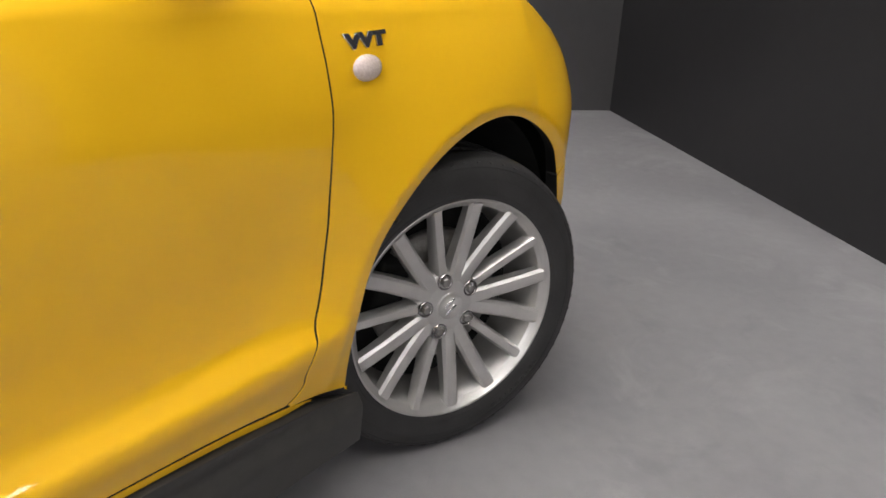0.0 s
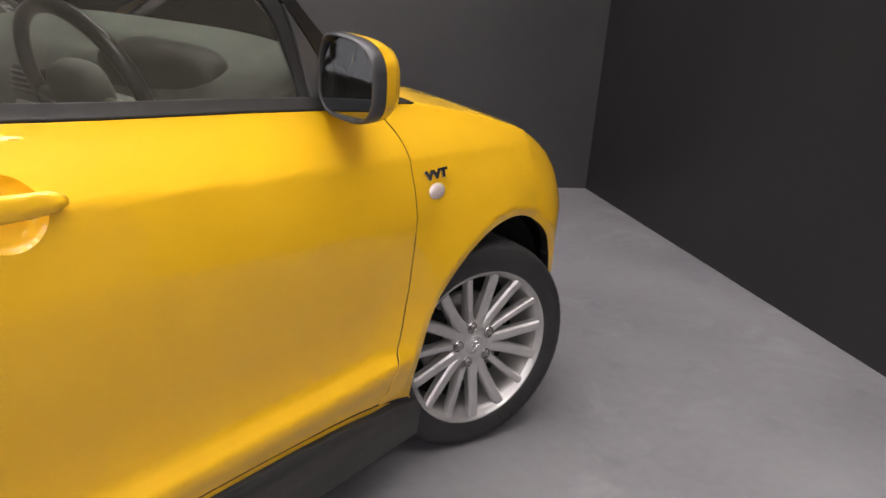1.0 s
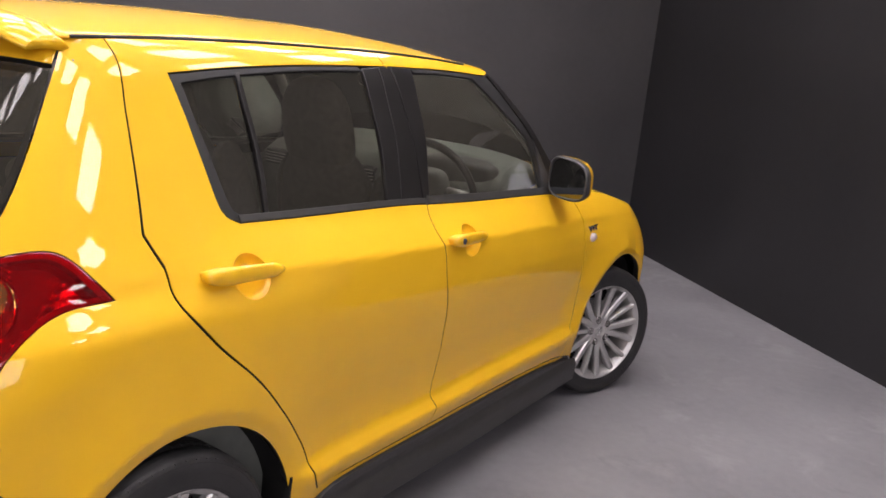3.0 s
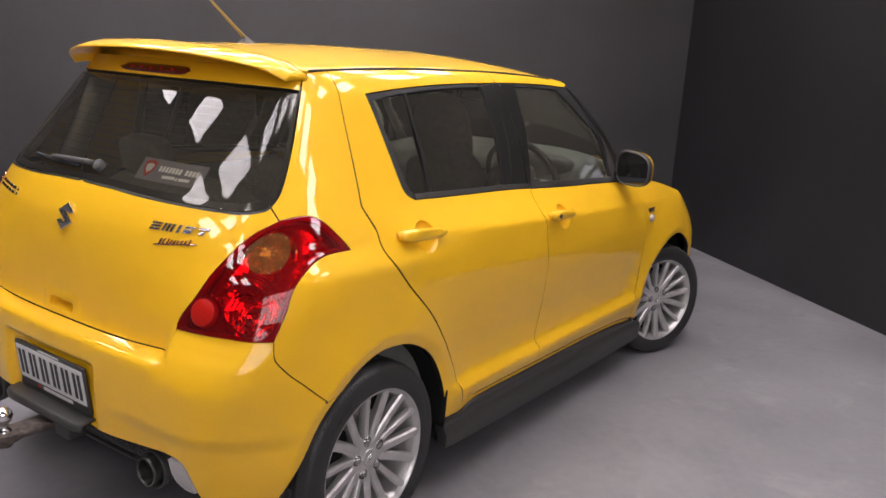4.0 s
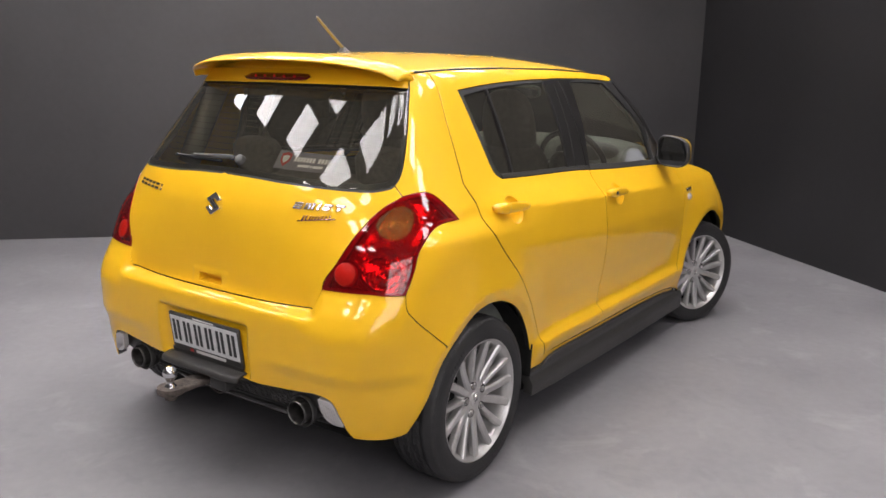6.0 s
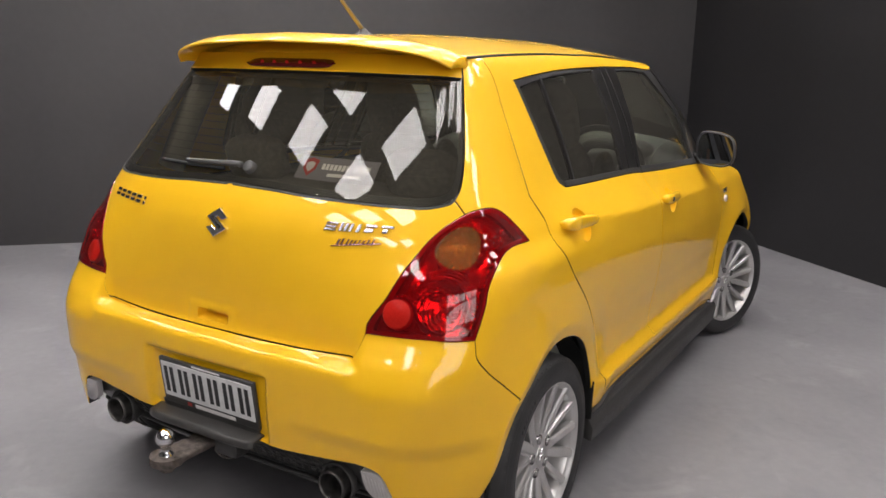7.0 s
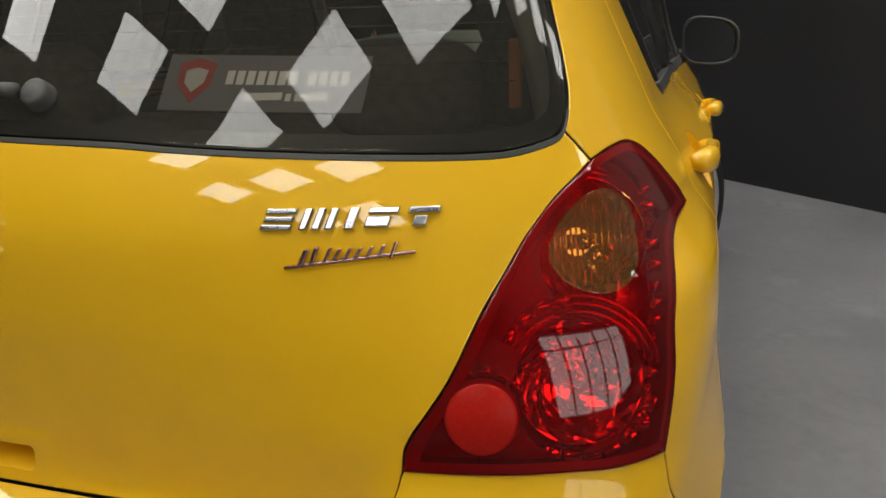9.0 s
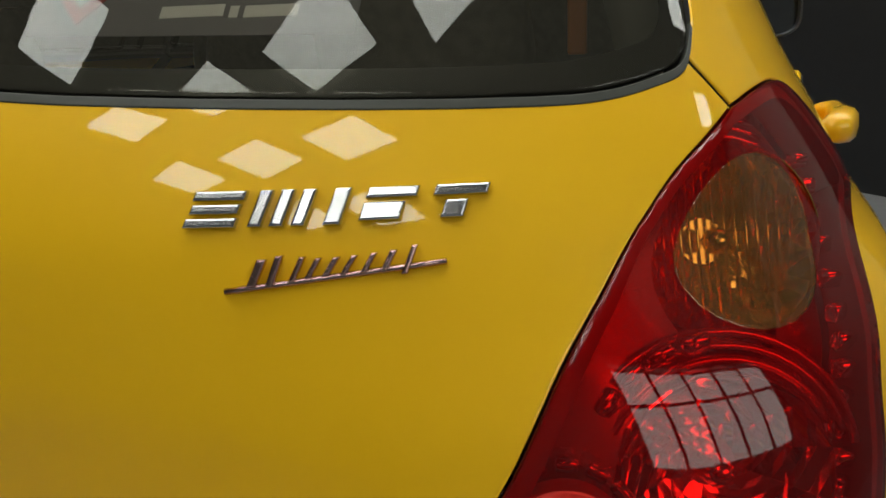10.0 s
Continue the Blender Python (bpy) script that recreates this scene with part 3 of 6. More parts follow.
GLASS_BASE = [(0.000, 1.082), (0.273, 1.078), (0.445, 1.072), (0.719, 1.065), (0.927, 1.061), (1.046, 1.061)]
GLASS_SIDE = [(1.046, 1.061), (1.155, 1.067), (1.239, 1.076), (1.286, 1.101), (1.322, 1.171), (1.335, 1.250), (1.331, 1.320), (1.313, 1.372)]
GLASS_TOP = [(1.313, 1.372), (1.047, 1.377), (0.734, 1.380), (0.396, 1.382), (0.000, 1.383)]
HATCH_SIDE = [(1.346, 1.044), (1.299, 1.061), (1.254, 1.076)]


def rear(points):
    return flat(points, True)


def skirt_surface(m, z):
    """The flank with the outward foot of the skirt."""
    p = body_flat(m, z)
    flare = 0.004 + 0.020 * step(0.262 - np.asarray(z), 0.0, 0.042) + 0.004 * step(0.30 - np.asarray(z), 0.0, 0.02)
    p[..., 0] = p[..., 0] + np.sign(p[..., 0]) * flare
    return p


def flank_panels(side):
    # quarter panel with the rear pillar
    loop = loop_of(rear([(1.33, 1.428)]) + [flat([(0.05, 1.435)])[0]], flat(REAR_DOOR_BACK), flat(REAR_DOOR_BACK_LOW),
                   flat([(0.480, 0.330), (0.470, 0.290)]), flat([(0.470, 0.290), (0.386, 0.285)]),
                   flat(REAR_ARCH[:11]), [flat([REAR_ARCH[10]])[0], rear([(1.935, 0.560)])[0]], rear(BUMPER_SEAM[::-1]), rear(LAMP_SIDE[::-1]), rear(LAMP_TOP[::-1]),
                   rear(HATCH_SIDE), rear([(1.245, 1.075), (1.30, 1.11), (1.33, 1.18), (1.345, 1.27), (1.340, 1.37), (1.33, 1.428)]))
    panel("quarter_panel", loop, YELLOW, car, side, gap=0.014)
    # rear door
    door = new("rear_door")
    door.parent = car
    loop = loop_of(flat(REAR_DOOR_BACK[::-1]), flat(ROOF_LINE[:4]), flat([(0.95, 1.450), (0.965, 1.411)]), flat(DLO_TOP[:4] + [(0.965, 1.4105)])[::-1], flat(DLO_BACK), flat(DLO_BASE[:3] + [(1.008, 1.0225)]),
                   flat(DOOR_GAP), flat([(0.984, 0.330), (0.80, 0.333), (0.60, 0.334), (0.480, 0.330)]), flat(REAR_DOOR_BACK_LOW[::-1]))
    cup = handle_cup(door, side, 0.237, 0.950)
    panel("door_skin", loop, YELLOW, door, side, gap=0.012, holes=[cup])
    door_handle(door, side, 0.206, 0.965)
    # front door
    front = new("front_door")
    front.parent = car
    loop = loop_of(flat([(1.008, 1.022)] + DLO_BASE[4:]), flat([(1.86, 0.976), (1.93, 0.968), (1.995, 0.958)]), flat(FENDER_GAP), flat([(1.955, 0.296), (1.80, 0.312), (1.50, 0.324), (1.20, 0.329), (0.984, 0.330)]), flat(DOOR_GAP[::-1]))
    cup = handle_cup(front, side, 1.142, 0.906)
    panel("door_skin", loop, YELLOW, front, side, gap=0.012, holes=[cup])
    loop = loop_of(flat([(0.965, 1.411)] + DLO_TOP[4:] + [(1.535, 1.402)]), flat([(1.535, 1.402), (1.55, 1.412), (1.535, 1.420)]), flat(ROOF_LINE[3:][::-1]), flat([(0.95, 1.450), (0.965, 1.411)]))
    panel("door_frame", loop, YELLOW, front, side, label="yellow roof-side frame")
    door_handle(front, side, 1.106, 0.922, True)
    # fender
    top = [(2.10, 0.972), (2.27, 0.944), (2.44, 0.912), (2.60, 0.870)]
    nose = [(3.15, 0.822), (3.30, 0.785), (3.45, 0.748), (3.56, 0.705), (3.61, 0.650), (3.60, 0.612)]
    low = [(3.45, 0.588), (3.33, 0.560)]
    loop = loop_of(flat(FENDER_GAP[::-1]), flat([(1.995, 0.958), (2.04, 0.972), (2.10, 0.972)]), flat(top), [flat(top[-1:])[0]] + rear(nose), rear(nose[-1:] + low), [rear(low[-1:])[0], flat(FRONT_ARCH[3:4])[0]], flat(FRONT_ARCH[3:]), flat([FRONT_ARCH[-1], (2.108, 0.250)]),
                   flat([(2.108, 0.250), (2.03, 0.275), (1.955, 0.290)]))
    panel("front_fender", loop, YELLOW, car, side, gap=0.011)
    loop = loop_of(flat([(1.985, 0.980), (2.02, 0.991), (2.08, 0.984), (2.13, 0.968)]), flat([(2.13, 0.968), (2.06, 0.973), (1.985, 0.980)]))
    panel("scuttle_corner", loop, BLACK_TRIM, car, side, lift=0.004, seam=0.0, depth=0.02, gap=0.012, soft=0.002, label="black scuttle corner")
    # sill and skirt
    loop = loop_of(flat([(0.474, 0.286), (0.482, 0.326), (0.60, 0.329), (0.984, 0.325), (1.50, 0.319), (1.80, 0.307), (1.95, 0.290), (2.02, 0.272)]),
                   flat([(2.02, 0.272), (1.95, 0.274), (1.80, 0.292), (1.50, 0.305), (0.984, 0.311), (0.60, 0.314), (0.474, 0.286)]))
    panel("sill", loop, YELLOW, car, side, lift=-0.002, seam=0.001)
    loop = loop_of(flat([(0.392, 0.278), (0.47, 0.283), (0.60, 0.312), (0.984, 0.309), (1.50, 0.303), (1.80, 0.290), (1.95, 0.272), (2.112, 0.246)]), flat([(2.112, 0.246), (2.118, 0.150)]),
                   flat([(2.118, 0.150), (1.80, 0.151), (1.25, 0.153), (0.70, 0.166), (0.400, 0.178)]), flat([(0.400, 0.178), (0.392, 0.278)]))
    panel("side_skirt", loop, BLACK_TRIM, car, side, lift=0.004, depth=0.04, seam=0.0005, gap=0.014, surface=skirt_surface, label="satin black side skirt with a flared foot")
    # glass, with the pillars between
    loop = loop_of(flat([(0.205, 1.352), (0.28, 1.362), (0.370, 1.371)]), flat([(0.370, 1.371), (0.361, 1.22), (0.346, 1.066)]), flat([(0.346, 1.066), (0.30, 1.068)]), flat([(0.30, 1.068), (0.256, 1.083), (0.240, 1.14), (0.222, 1.25), (0.205, 1.352)]))
    panel("quarter_glass", loop, PRIVACY, door, side, lift=-0.008, depth=0.004, soft=0.001, label="dark tinted fixed glass")
    loop = loop_of(flat([(0.380, 1.372), (0.60, 1.388), (0.855, 1.397)]), flat([(0.855, 1.397), (0.846, 1.24), (0.822, 1.043)]), flat([(0.822, 1.043), (0.60, 1.053), (0.356, 1.063)]), flat([(0.356, 1.063), (0.370, 1.22), (0.380, 1.372)]))
    panel("window_glass", loop, PRIVACY, door, side, lift=-0.008, depth=0.004, soft=0.001, label="tinted window glass")
    loop = loop_of(flat([(1.090, 1.398), (1.25, 1.398), (1.44, 1.390)]), flat([(1.44, 1.390), (1.58, 1.290), (1.72, 1.175), (1.765, 1.08), (1.775, 0.999)]), flat([(1.775, 0.999), (1.60, 1.005), (1.30, 1.019), (1.024, 1.034)]), flat([(1.024, 1.034), (1.048, 1.22), (1.090, 1.398)]))
    panel("window_glass", loop, GLASS, front, side, lift=-0.008, depth=0.004, soft=0.001, label="clear window glass")
    # black window frame strips, each a moulding of its own
    strips = [("belt_moulding", [(0.262, 1.055), (0.45, 1.047), (0.83, 1.033), (1.006, 1.022)], 0.017, door), ("belt_moulding", [(1.012, 1.021), (1.30, 1.003), (1.60, 0.989), (1.86, 0.975)], 0.024, front)]
    for nm, line, h, owner in strips:
        loop = loop_of(flat(line), flat([line[-1], (line[-1][0], line[-1][1] + h)]), flat([(y, z + h) for y, z in line][::-1]), flat([(line[0][0], line[0][1] + h), line[0]]))
        panel(nm, loop, BLACK_TRIM, owner, side, lift=0.003, seam=0.0, depth=0.014, soft=0.003)
    bars = [("pillar_trim", [(0.932, 1.4105), (0.988, 1.4115)], [(0.886, 1.042), (0.990, 1.036)], door, GLOSS_BLACK), ("window_channel", [(0.850, 1.404), (0.931, 1.4095)], [(0.818, 1.046), (0.885, 1.042)], door, GLOSS_BLACK), ("window_divider", [(0.367, 1.378), (0.382, 1.380)], [(0.343, 1.064), (0.358, 1.063)], door, GLOSS_BLACK),
            ("pillar_trim", [(0.992, 1.4115), (1.092, 1.411)], [(0.994, 1.036), (1.026, 1.032)], front, GLOSS_BLACK)]
    for nm, a, b, owner, m in bars:
        loop = loop_of(flat(a), flat([a[1], b[1]]), flat(b[::-1]), flat([b[0], a[0]]))
        panel(nm, loop, m, owner, side, lift=-0.001, seam=0.001, depth=0.014, soft=0.002)
    # seal round the opening
    loop = loop_of(flat(DLO_BACK[::-1]), flat(DLO_TOP[:3] + [(0.852, 1.4085)]))
    inner = loop_of(flat([(0.852, 1.397), (0.60, 1.388), (0.360, 1.371), (0.205, 1.352)]), flat([(0.205, 1.352), (0.222, 1.25), (0.240, 1.14), (0.256, 1.083), (0.30, 1.068)]))
    panel("window_seal", loop + inner, SEAL_AND_GAP_SHADE, door, side, lift=-0.003, seam=0.0005, depth=0.012, soft=0.002, gap=0.02)
    loop = loop_of(flat([(1.094, 1.411), (1.30, 1.409), (1.50, 1.400), (1.535, 1.402)]), flat([(1.535, 1.402), (1.66, 1.285), (1.765, 1.175)]), flat([(1.765, 1.175), (1.792, 1.09), (1.796, 0.998)]), flat([(1.796, 0.998), (1.775, 0.999)]), flat([(1.775, 0.999), (1.765, 1.08), (1.72, 1.175), (1.58, 1.290), (1.44, 1.390)]), flat([(1.44, 1.390), (1.25, 1.398), (1.092, 1.398)]))
    panel("window_seal", loop, SEAL_AND_GAP_SHADE, front, side, lift=-0.003, seam=0.0005, depth=0.012, soft=0.002, gap=0.02)
    loop = loop_of(flat([(1.768, 1.175), (1.84, 1.085), (1.878, 0.998)]), flat([(1.878, 0.998), (1.798, 0.999)]), flat([(1.798, 0.999), (1.794, 1.09), (1.768, 1.175)]))
    panel("mirror_corner", loop, SAIL, front, side, lift=0.001, seam=0.001, depth=0.012, soft=0.002, gap=0.02, label="grey mirror corner trim")
    # black windscreen pillar and mirror corner
    loop = loop_of(flat([(1.550, 1.414), (1.70, 1.290), (1.85, 1.140), (2.02, 0.985)]), flat([(2.02, 0.985), (1.95, 0.972), (1.880, 0.978)]), flat([(1.880, 0.978), (1.842, 1.086), (1.768, 1.178), (1.66, 1.288), (1.540, 1.402)]))
    panel("windscreen_pillar", loop, GLOSS_BLACK, car, side, lift=-0.001, seam=0.001, depth=0.03)


def handle_cup(owner, side, y, z):
    """A round dish behind a door handle. Gives the outline of its hole in flat coordinates."""
    ring = [flat([(y + 0.051 * math.cos(a), z + 0.048 * math.sin(a))])[0] for a in [2 * math.pi * k / 36 for k in range(36)]]
    mid = np.mean(ring, 0)
    verts, faces = [], []
    profile = ((1.0, 0.0), (0.985, 0.0012), (0.96, 0.004), (0.90, 0.009), (0.80, 0.014), (0.6, 0.019), (0.35, 0.0215), (0.02, 0.0225))
    for f, d in profile:
        q = mid + (np.array(ring) - mid) * f
        p = body_flat(q[:, 0], q[:, 1]) - normal_of(body_flat, q) * d
        verts += list(p * (side, 1, 1))
    for i in range(len(profile) - 1):
        for k in range(36):
            t = (i * 36 + k, i * 36 + (k + 1) % 36, (i + 1) * 36 + (k + 1) % 36, (i + 1) * 36 + k)
            faces.append(t if side > 0 else t[::-1])
    mesh_part("handle_cup", verts, faces, YELLOW, owner, "round dished finger cup")
    return ring


def door_handle(owner, side, y, z, lock=False):
    """A bar handle over a round cup, with a lock in its rear end."""
    tilt = -0.045
    bm = bmesh.new()
    n = 18
    rings = []
    for i in range(n + 1):
        t = i / n
        yy = y - 0.099 + 0.209 * t
        bow = 0.021 * min(1, 4.2 * t * (1 - t) + 0.22) ** 0.6
        hh = 0.0185 * (1 - 0.55 * abs(2 * t - 1) ** 6) * (1.18 - 0.3 * t)
        tt = 0.010 if 0.29 < t < 0.86 else 0.017
        xs = float(flank_w(np.array(yy), np.array(z))) + bow
        ring = []
        for k in range(12):
            a = 2 * math.pi * k / 12
            ca, sa = math.cos(a), math.sin(a)
            ring.append(bm.verts.new((side * (xs + tt * np.sign(ca) * abs(ca) ** 0.7), yy, z + tilt * (yy - y) + hh * np.sign(sa) * abs(sa) ** 0.7)))
        rings.append(ring)
    for i in range(n):
        for k in range(12):
            bm.faces.new((rings[i][k], rings[i][(k + 1) % 12], rings[i + 1][(k + 1) % 12], rings[i + 1][k]))
    bm.faces.new(rings[0])
    bm.faces.new(rings[-1])
    bmesh.ops.recalc_face_normals(bm, faces=bm.faces)
    h = part("door_handle", bm, YELLOW, owner, "body-coloured bar handle")
    if lock:
        yy = y - 0.062
        bm = lathe([(0, 0.0001), (0, 0.0085), (0.003, 0.0095), (0.006, 0.0095)], 20)
        ob = part("door_lock", bm, BLACK_TRIM, h, "round dark key lock")
        ob.matrix_basis = Matrix.Translation((side * (float(flank_w(np.array(yy), np.array(z))) + 0.0378), yy, z + 0.003)) @ Matrix.Diagonal((-side, 1, 1, 1))


for side in (1, -1):
    flank_panels(side)


# ---------------------------------------------------------------- rear: hatch, bumper, lamps, glass
def closed(right):
    """A full rear outline from its right half, which starts and ends on the middle line."""
    left = [(-a, b) for a, b in right[::-1]]
    return right + [q for q in left if abs(q[0]) > 1e-5]


hatch = new("hatch")
hatch.parent = car
right = loop_of(rear(GLASS_BASE), rear([(1.045, 1.061), (1.15, 1.065), (1.245, 1.075)]), rear(HATCH_SIDE[::-1]), rear(LAMP_EDGE), rear([(0.985, 0.755), (0.935, 0.715), (0.900, 0.690)]),
                rear([(0.900, 0.690), (0.60, 0.682), (0.30, 0.680), (0.0, 0.680)])) + rear([(0.0, 0.680)])


def grip_outline(w, h, r, n=6):
    """A rounded oblong on the hatch."""
    out = []
    for cx, cz, a0 in ((w - r, h - r, 0), (-w + r, h - r, 90), (-w + r, -h + r, 180), (w - r, -h + r, 270)):
        out += [(-0.012 + cx + r * math.cos(radians(a0 + 90 * k / n)), 0.7120 + cz + r * math.sin(radians(a0 + 90 * k / n))) for k in range(n + 1)]
    return out


def embossed(m, z):
    """The hatch with the shallow raised frame of its grip."""
    p = body_flat(m, z)
    d = np.maximum(np.abs(np.asarray(m) + 0.012) - 0.082, np.abs(np.asarray(z) - 0.7120) - 0.0215)
    p[..., 1] = p[..., 1] - 0.003 * (1 - step(d, 0.006, 0.010))
    return p


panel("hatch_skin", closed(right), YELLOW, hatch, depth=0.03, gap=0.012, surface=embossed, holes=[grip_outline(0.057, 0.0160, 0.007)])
ring = grip_outline(0.057, 0.0160, 0.007)
deep = grip_outline(0.053, 0.0110, 0.005)
v = [tuple(embossed(np.array(a), np.array(b))) for a, b in ring] + [tuple(body_flat(np.array(a), np.array(b)) + np.array([0, 0.028, 0.006])) for a, b in deep]
c = len(ring)
mesh_part("grip_recess", v, [(i, (i + 1) % c, c + (i + 1) % c, c + i) for i in range(c)] + [tuple(range(c, 2 * c))], YELLOW, hatch, "recessed hatch grip", smooth=False)
right = loop_of(rear(GLASS_BASE), rear(GLASS_SIDE), rear(GLASS_TOP)) + rear([(0.0, 1.383)])
panel("rear_glass", closed(right), PRIVACY, hatch, lift=-0.001, depth=0.004, seam=0.003, soft=0.002, label="dark tinted rear window")
# black printed border behind the glass
outer = closed(right)
inner = [(a * 0.955, 1.082 + 0.020 + (b - 1.082) * 0.88) for a, b in outer]
panel("glass_border", outer, GLOSS_BLACK, hatch, lift=-0.007, depth=0.004, seam=0.004, soft=0.001, holes=[inner], label="black printed glass border")
# rubber seal under the glass
line = GLASS_BASE + GLASS_SIDE[1:4]
r2 = loop_of(rear(line)) + loop_of(rear([(u, z - 0.006) for u, z in line][::-1]))
for sgn in (1, -1):
    panel("glass_seal", [(sgn * max(a, 0.0), b) for a, b in r2], GLASS_SEAL, hatch, lift=0.001, depth=0.006, seam=0.0, soft=0.001, gap=0.02)
# heater wires
for k in range(11):
    z = 1.135 + 0.0205 * k
    w = 0.54 - 0.10 * (z - 1.12)
    pts = [tuple(body_flat(np.array(mm), np.array(z)) + np.array([0, 0.0075, -0.0055])) for mm in np.linspace(-w, w, 25)]
    part("heater_wire", tube(pts, 0.0006, 4), RUST, hatch)
# upper strip with the high brake lamp
right = loop_of(rear([(0.0, 1.386), (0.5, 1.385), (1.0, 1.381), (1.312, 1.376)]), rear([(1.312, 1.376), (1.318, 1.405), (1.318, 1.430)]), rear([(1.318, 1.430), (1.15, 1.436), (1.0, 1.438), (0.5, 1.440), (0.0, 1.440)])) + rear([(0.0, 1.440)])
panel("upper_frame", closed(right), YELLOW, hatch, depth=0.02)
bm = bmesh.new()
n = 20
rings = []
for i in range(n + 1):
    x = -0.170 + 0.34 * i / n
    hh = 0.0125 * (1 - abs(2 * i / n - 1) ** 8) ** 0.5 + 0.0005
    base = body_flat(np.array(x), np.array(1.408))
    rings.append([bm.verts.new((x, base[1] - 0.010 * math.cos(a) * (0.4 + 0.6 * hh / 0.013) + 0.012 * math.sin(a), 1.408 + hh * math.sin(a) * 1.05)) for a in [2 * math.pi * k / 12 for k in range(12)]])
for i in range(n):
    for k in range(12):
        bm.faces.new((rings[i][k], rings[i][(k + 1) % 12], rings[i + 1][(k + 1) % 12], rings[i + 1][k]))
bm.faces.new(rings[0])
bm.faces.new(rings[-1])
bmesh.ops.recalc_face_normals(bm, faces=bm.faces)
high = part("high_brake_lamp", bm, material("dark red lens", (0.10, 0.008, 0.010), 0.15, 0, 0.5), hatch, "dark red high brake lamp")
for k in range(5):
    x = -0.10 + 0.05 * k
    b = body_flat(np.array(x), np.array(1.408))
    part("lamp_cell", lathe([(-0.0008, 0.0001), (-0.0006, 0.005), (0, 0.0075)], 14, "Y"), RED_DISC, high).matrix_basis = Matrix.Translation((x, b[1] - 0.0105, 1.408))

# bumper, cut round the lower insert
LOW_EDGE = [(0.325, 0.408), (0.50, 0.404), (0.75, 0.409), (0.96, 0.421)]
LOW_END = [(0.96, 0.421), (1.05, 0.416), (1.10, 0.396), (1.135, 0.357), (1.172, 0.315), (1.22, 0.285)]
right = loop_of(rear([(0.0, 0.6795), (0.30, 0.6795), (0.60, 0.6815), (0.893, 0.6885)]), rear([(0.893, 0.6885), (0.929, 0.7135), (0.980, 0.753)]), rear(LAMP_BASE[::-1]), rear(BUMPER_SEAM), [rear([(1.935, 0.560)])[0], flat(REAR_ARCH[10:11])[0]], flat(REAR_ARCH[10:13]),
                [flat(REAR_ARCH[12:13])[0], rear([(1.70, 0.290)])[0]], rear([(1.70, 0.290), (1.62, 0.282), (1.45, 0.280), (1.22, 0.285)]), rear(LOW_END[::-1]), rear(LOW_EDGE[::-1]), rear([(0.325, 0.408), (0.36, 0.432)]), rear([(0.36, 0.432), (0.0, 0.432)])) + rear([(0.0, 0.432)])


def bumper_surface(m, z):
    """The bumper with its plate recess and a soft crease."""
    p = body_flat(m, z)
    m, z = np.asarray(m), np.asarray(z)
    rec = (1 - step(np.abs(m), 0.206, 0.226)) * step(z, 0.40, 0.42) * (1 - step(z, 0.588, 0.606))
    under = (1 - step(z, 0.452, 0.506)) * step(np.abs(m), 0.24, 0.40) * (1 - step(np.abs(m), 0.80, 0.98))
    p[..., 1] = p[..., 1] + 0.020 * rec + 0.011 * under
    p[..., 0] = p[..., 0] - np.sign(m) * 0.010 * under * step(np.abs(m), 0.50, 0.75)
    return p


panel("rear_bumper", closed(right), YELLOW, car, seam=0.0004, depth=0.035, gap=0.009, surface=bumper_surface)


def insert_surface(m, z):
    p = body_flat(m, z)
    m, z = np.asarray(m), np.asarray(z)
    p[..., 1] = p[..., 1] + 0.045 + 0.05 * step(0.42 - z, 0.05, 0.16) - 0.035 * (1 - step(np.abs(m), 0.16, 0.26)) * step(z, 0.35, 0.40)
    return p


right = loop_of(rear([(0.0, 0.440), (0.36, 0.440)]), rear([(0.36, 0.440), (0.38, 0.420), (0.60, 0.412), (0.96, 0.426)]), rear([(0.96, 0.426), (1.06, 0.415), (1.12, 0.36), (1.20, 0.315), (1.28, 0.282)]), rear([(1.28, 0.282), (1.0, 0.272), (0.6, 0.262), (0.0, 0.258)])) + rear([(0.0, 0.258)])
panel("bumper_insert", closed(right), BLACK_TRIM, car, depth=0.04, gap=0.02, surface=insert_surface, label="black plastic lower bumper insert")
def shelf_point(s, t):
    """Ledge under the number plate: runs out level, then rolls down."""
    x = -0.205 + 0.41 * s
    out = min(t / 0.6, 1.0)
    a = max(t - 0.6, 0) / 0.4 * 1.9
    end = 1 - 0.35 * abs(2 * s - 1) ** 6
    return x, -0.535 - 0.050 * out * end - 0.012 * math.sin(a), 0.426 - 0.006 * out - 0.016 * (1 - math.cos(a)) - 0.004 * (2 * s - 1) ** 2


part("plate_shelf", sheet(shelf_point, 20, 14, -0.005), BLACK_TRIM, car, "black ledge under the number plate")
pts = [tuple(insert_surface(np.array(mm), np.array(0.268 + 0.02 * (abs(mm) / 0.6) ** 2)) + np.array([0, -0.006, 0])) for mm in np.linspace(-0.60, 0.60, 41)]
part("insert_lip", tube(pts, 0.0065, 8), BLACK_TRIM, car, "rounded black lower lip")
# mesh bars in the insert
bm = bmesh.new()
for k in range(6):
    z = 0.384 - 0.018 * k
    merge(bm, tube([tuple(insert_surface(np.array(mm), np.array(z)) + np.array([0, -0.002, 0])) for mm in np.linspace(-0.36, 0.36, 19)], 0.0022, 5))
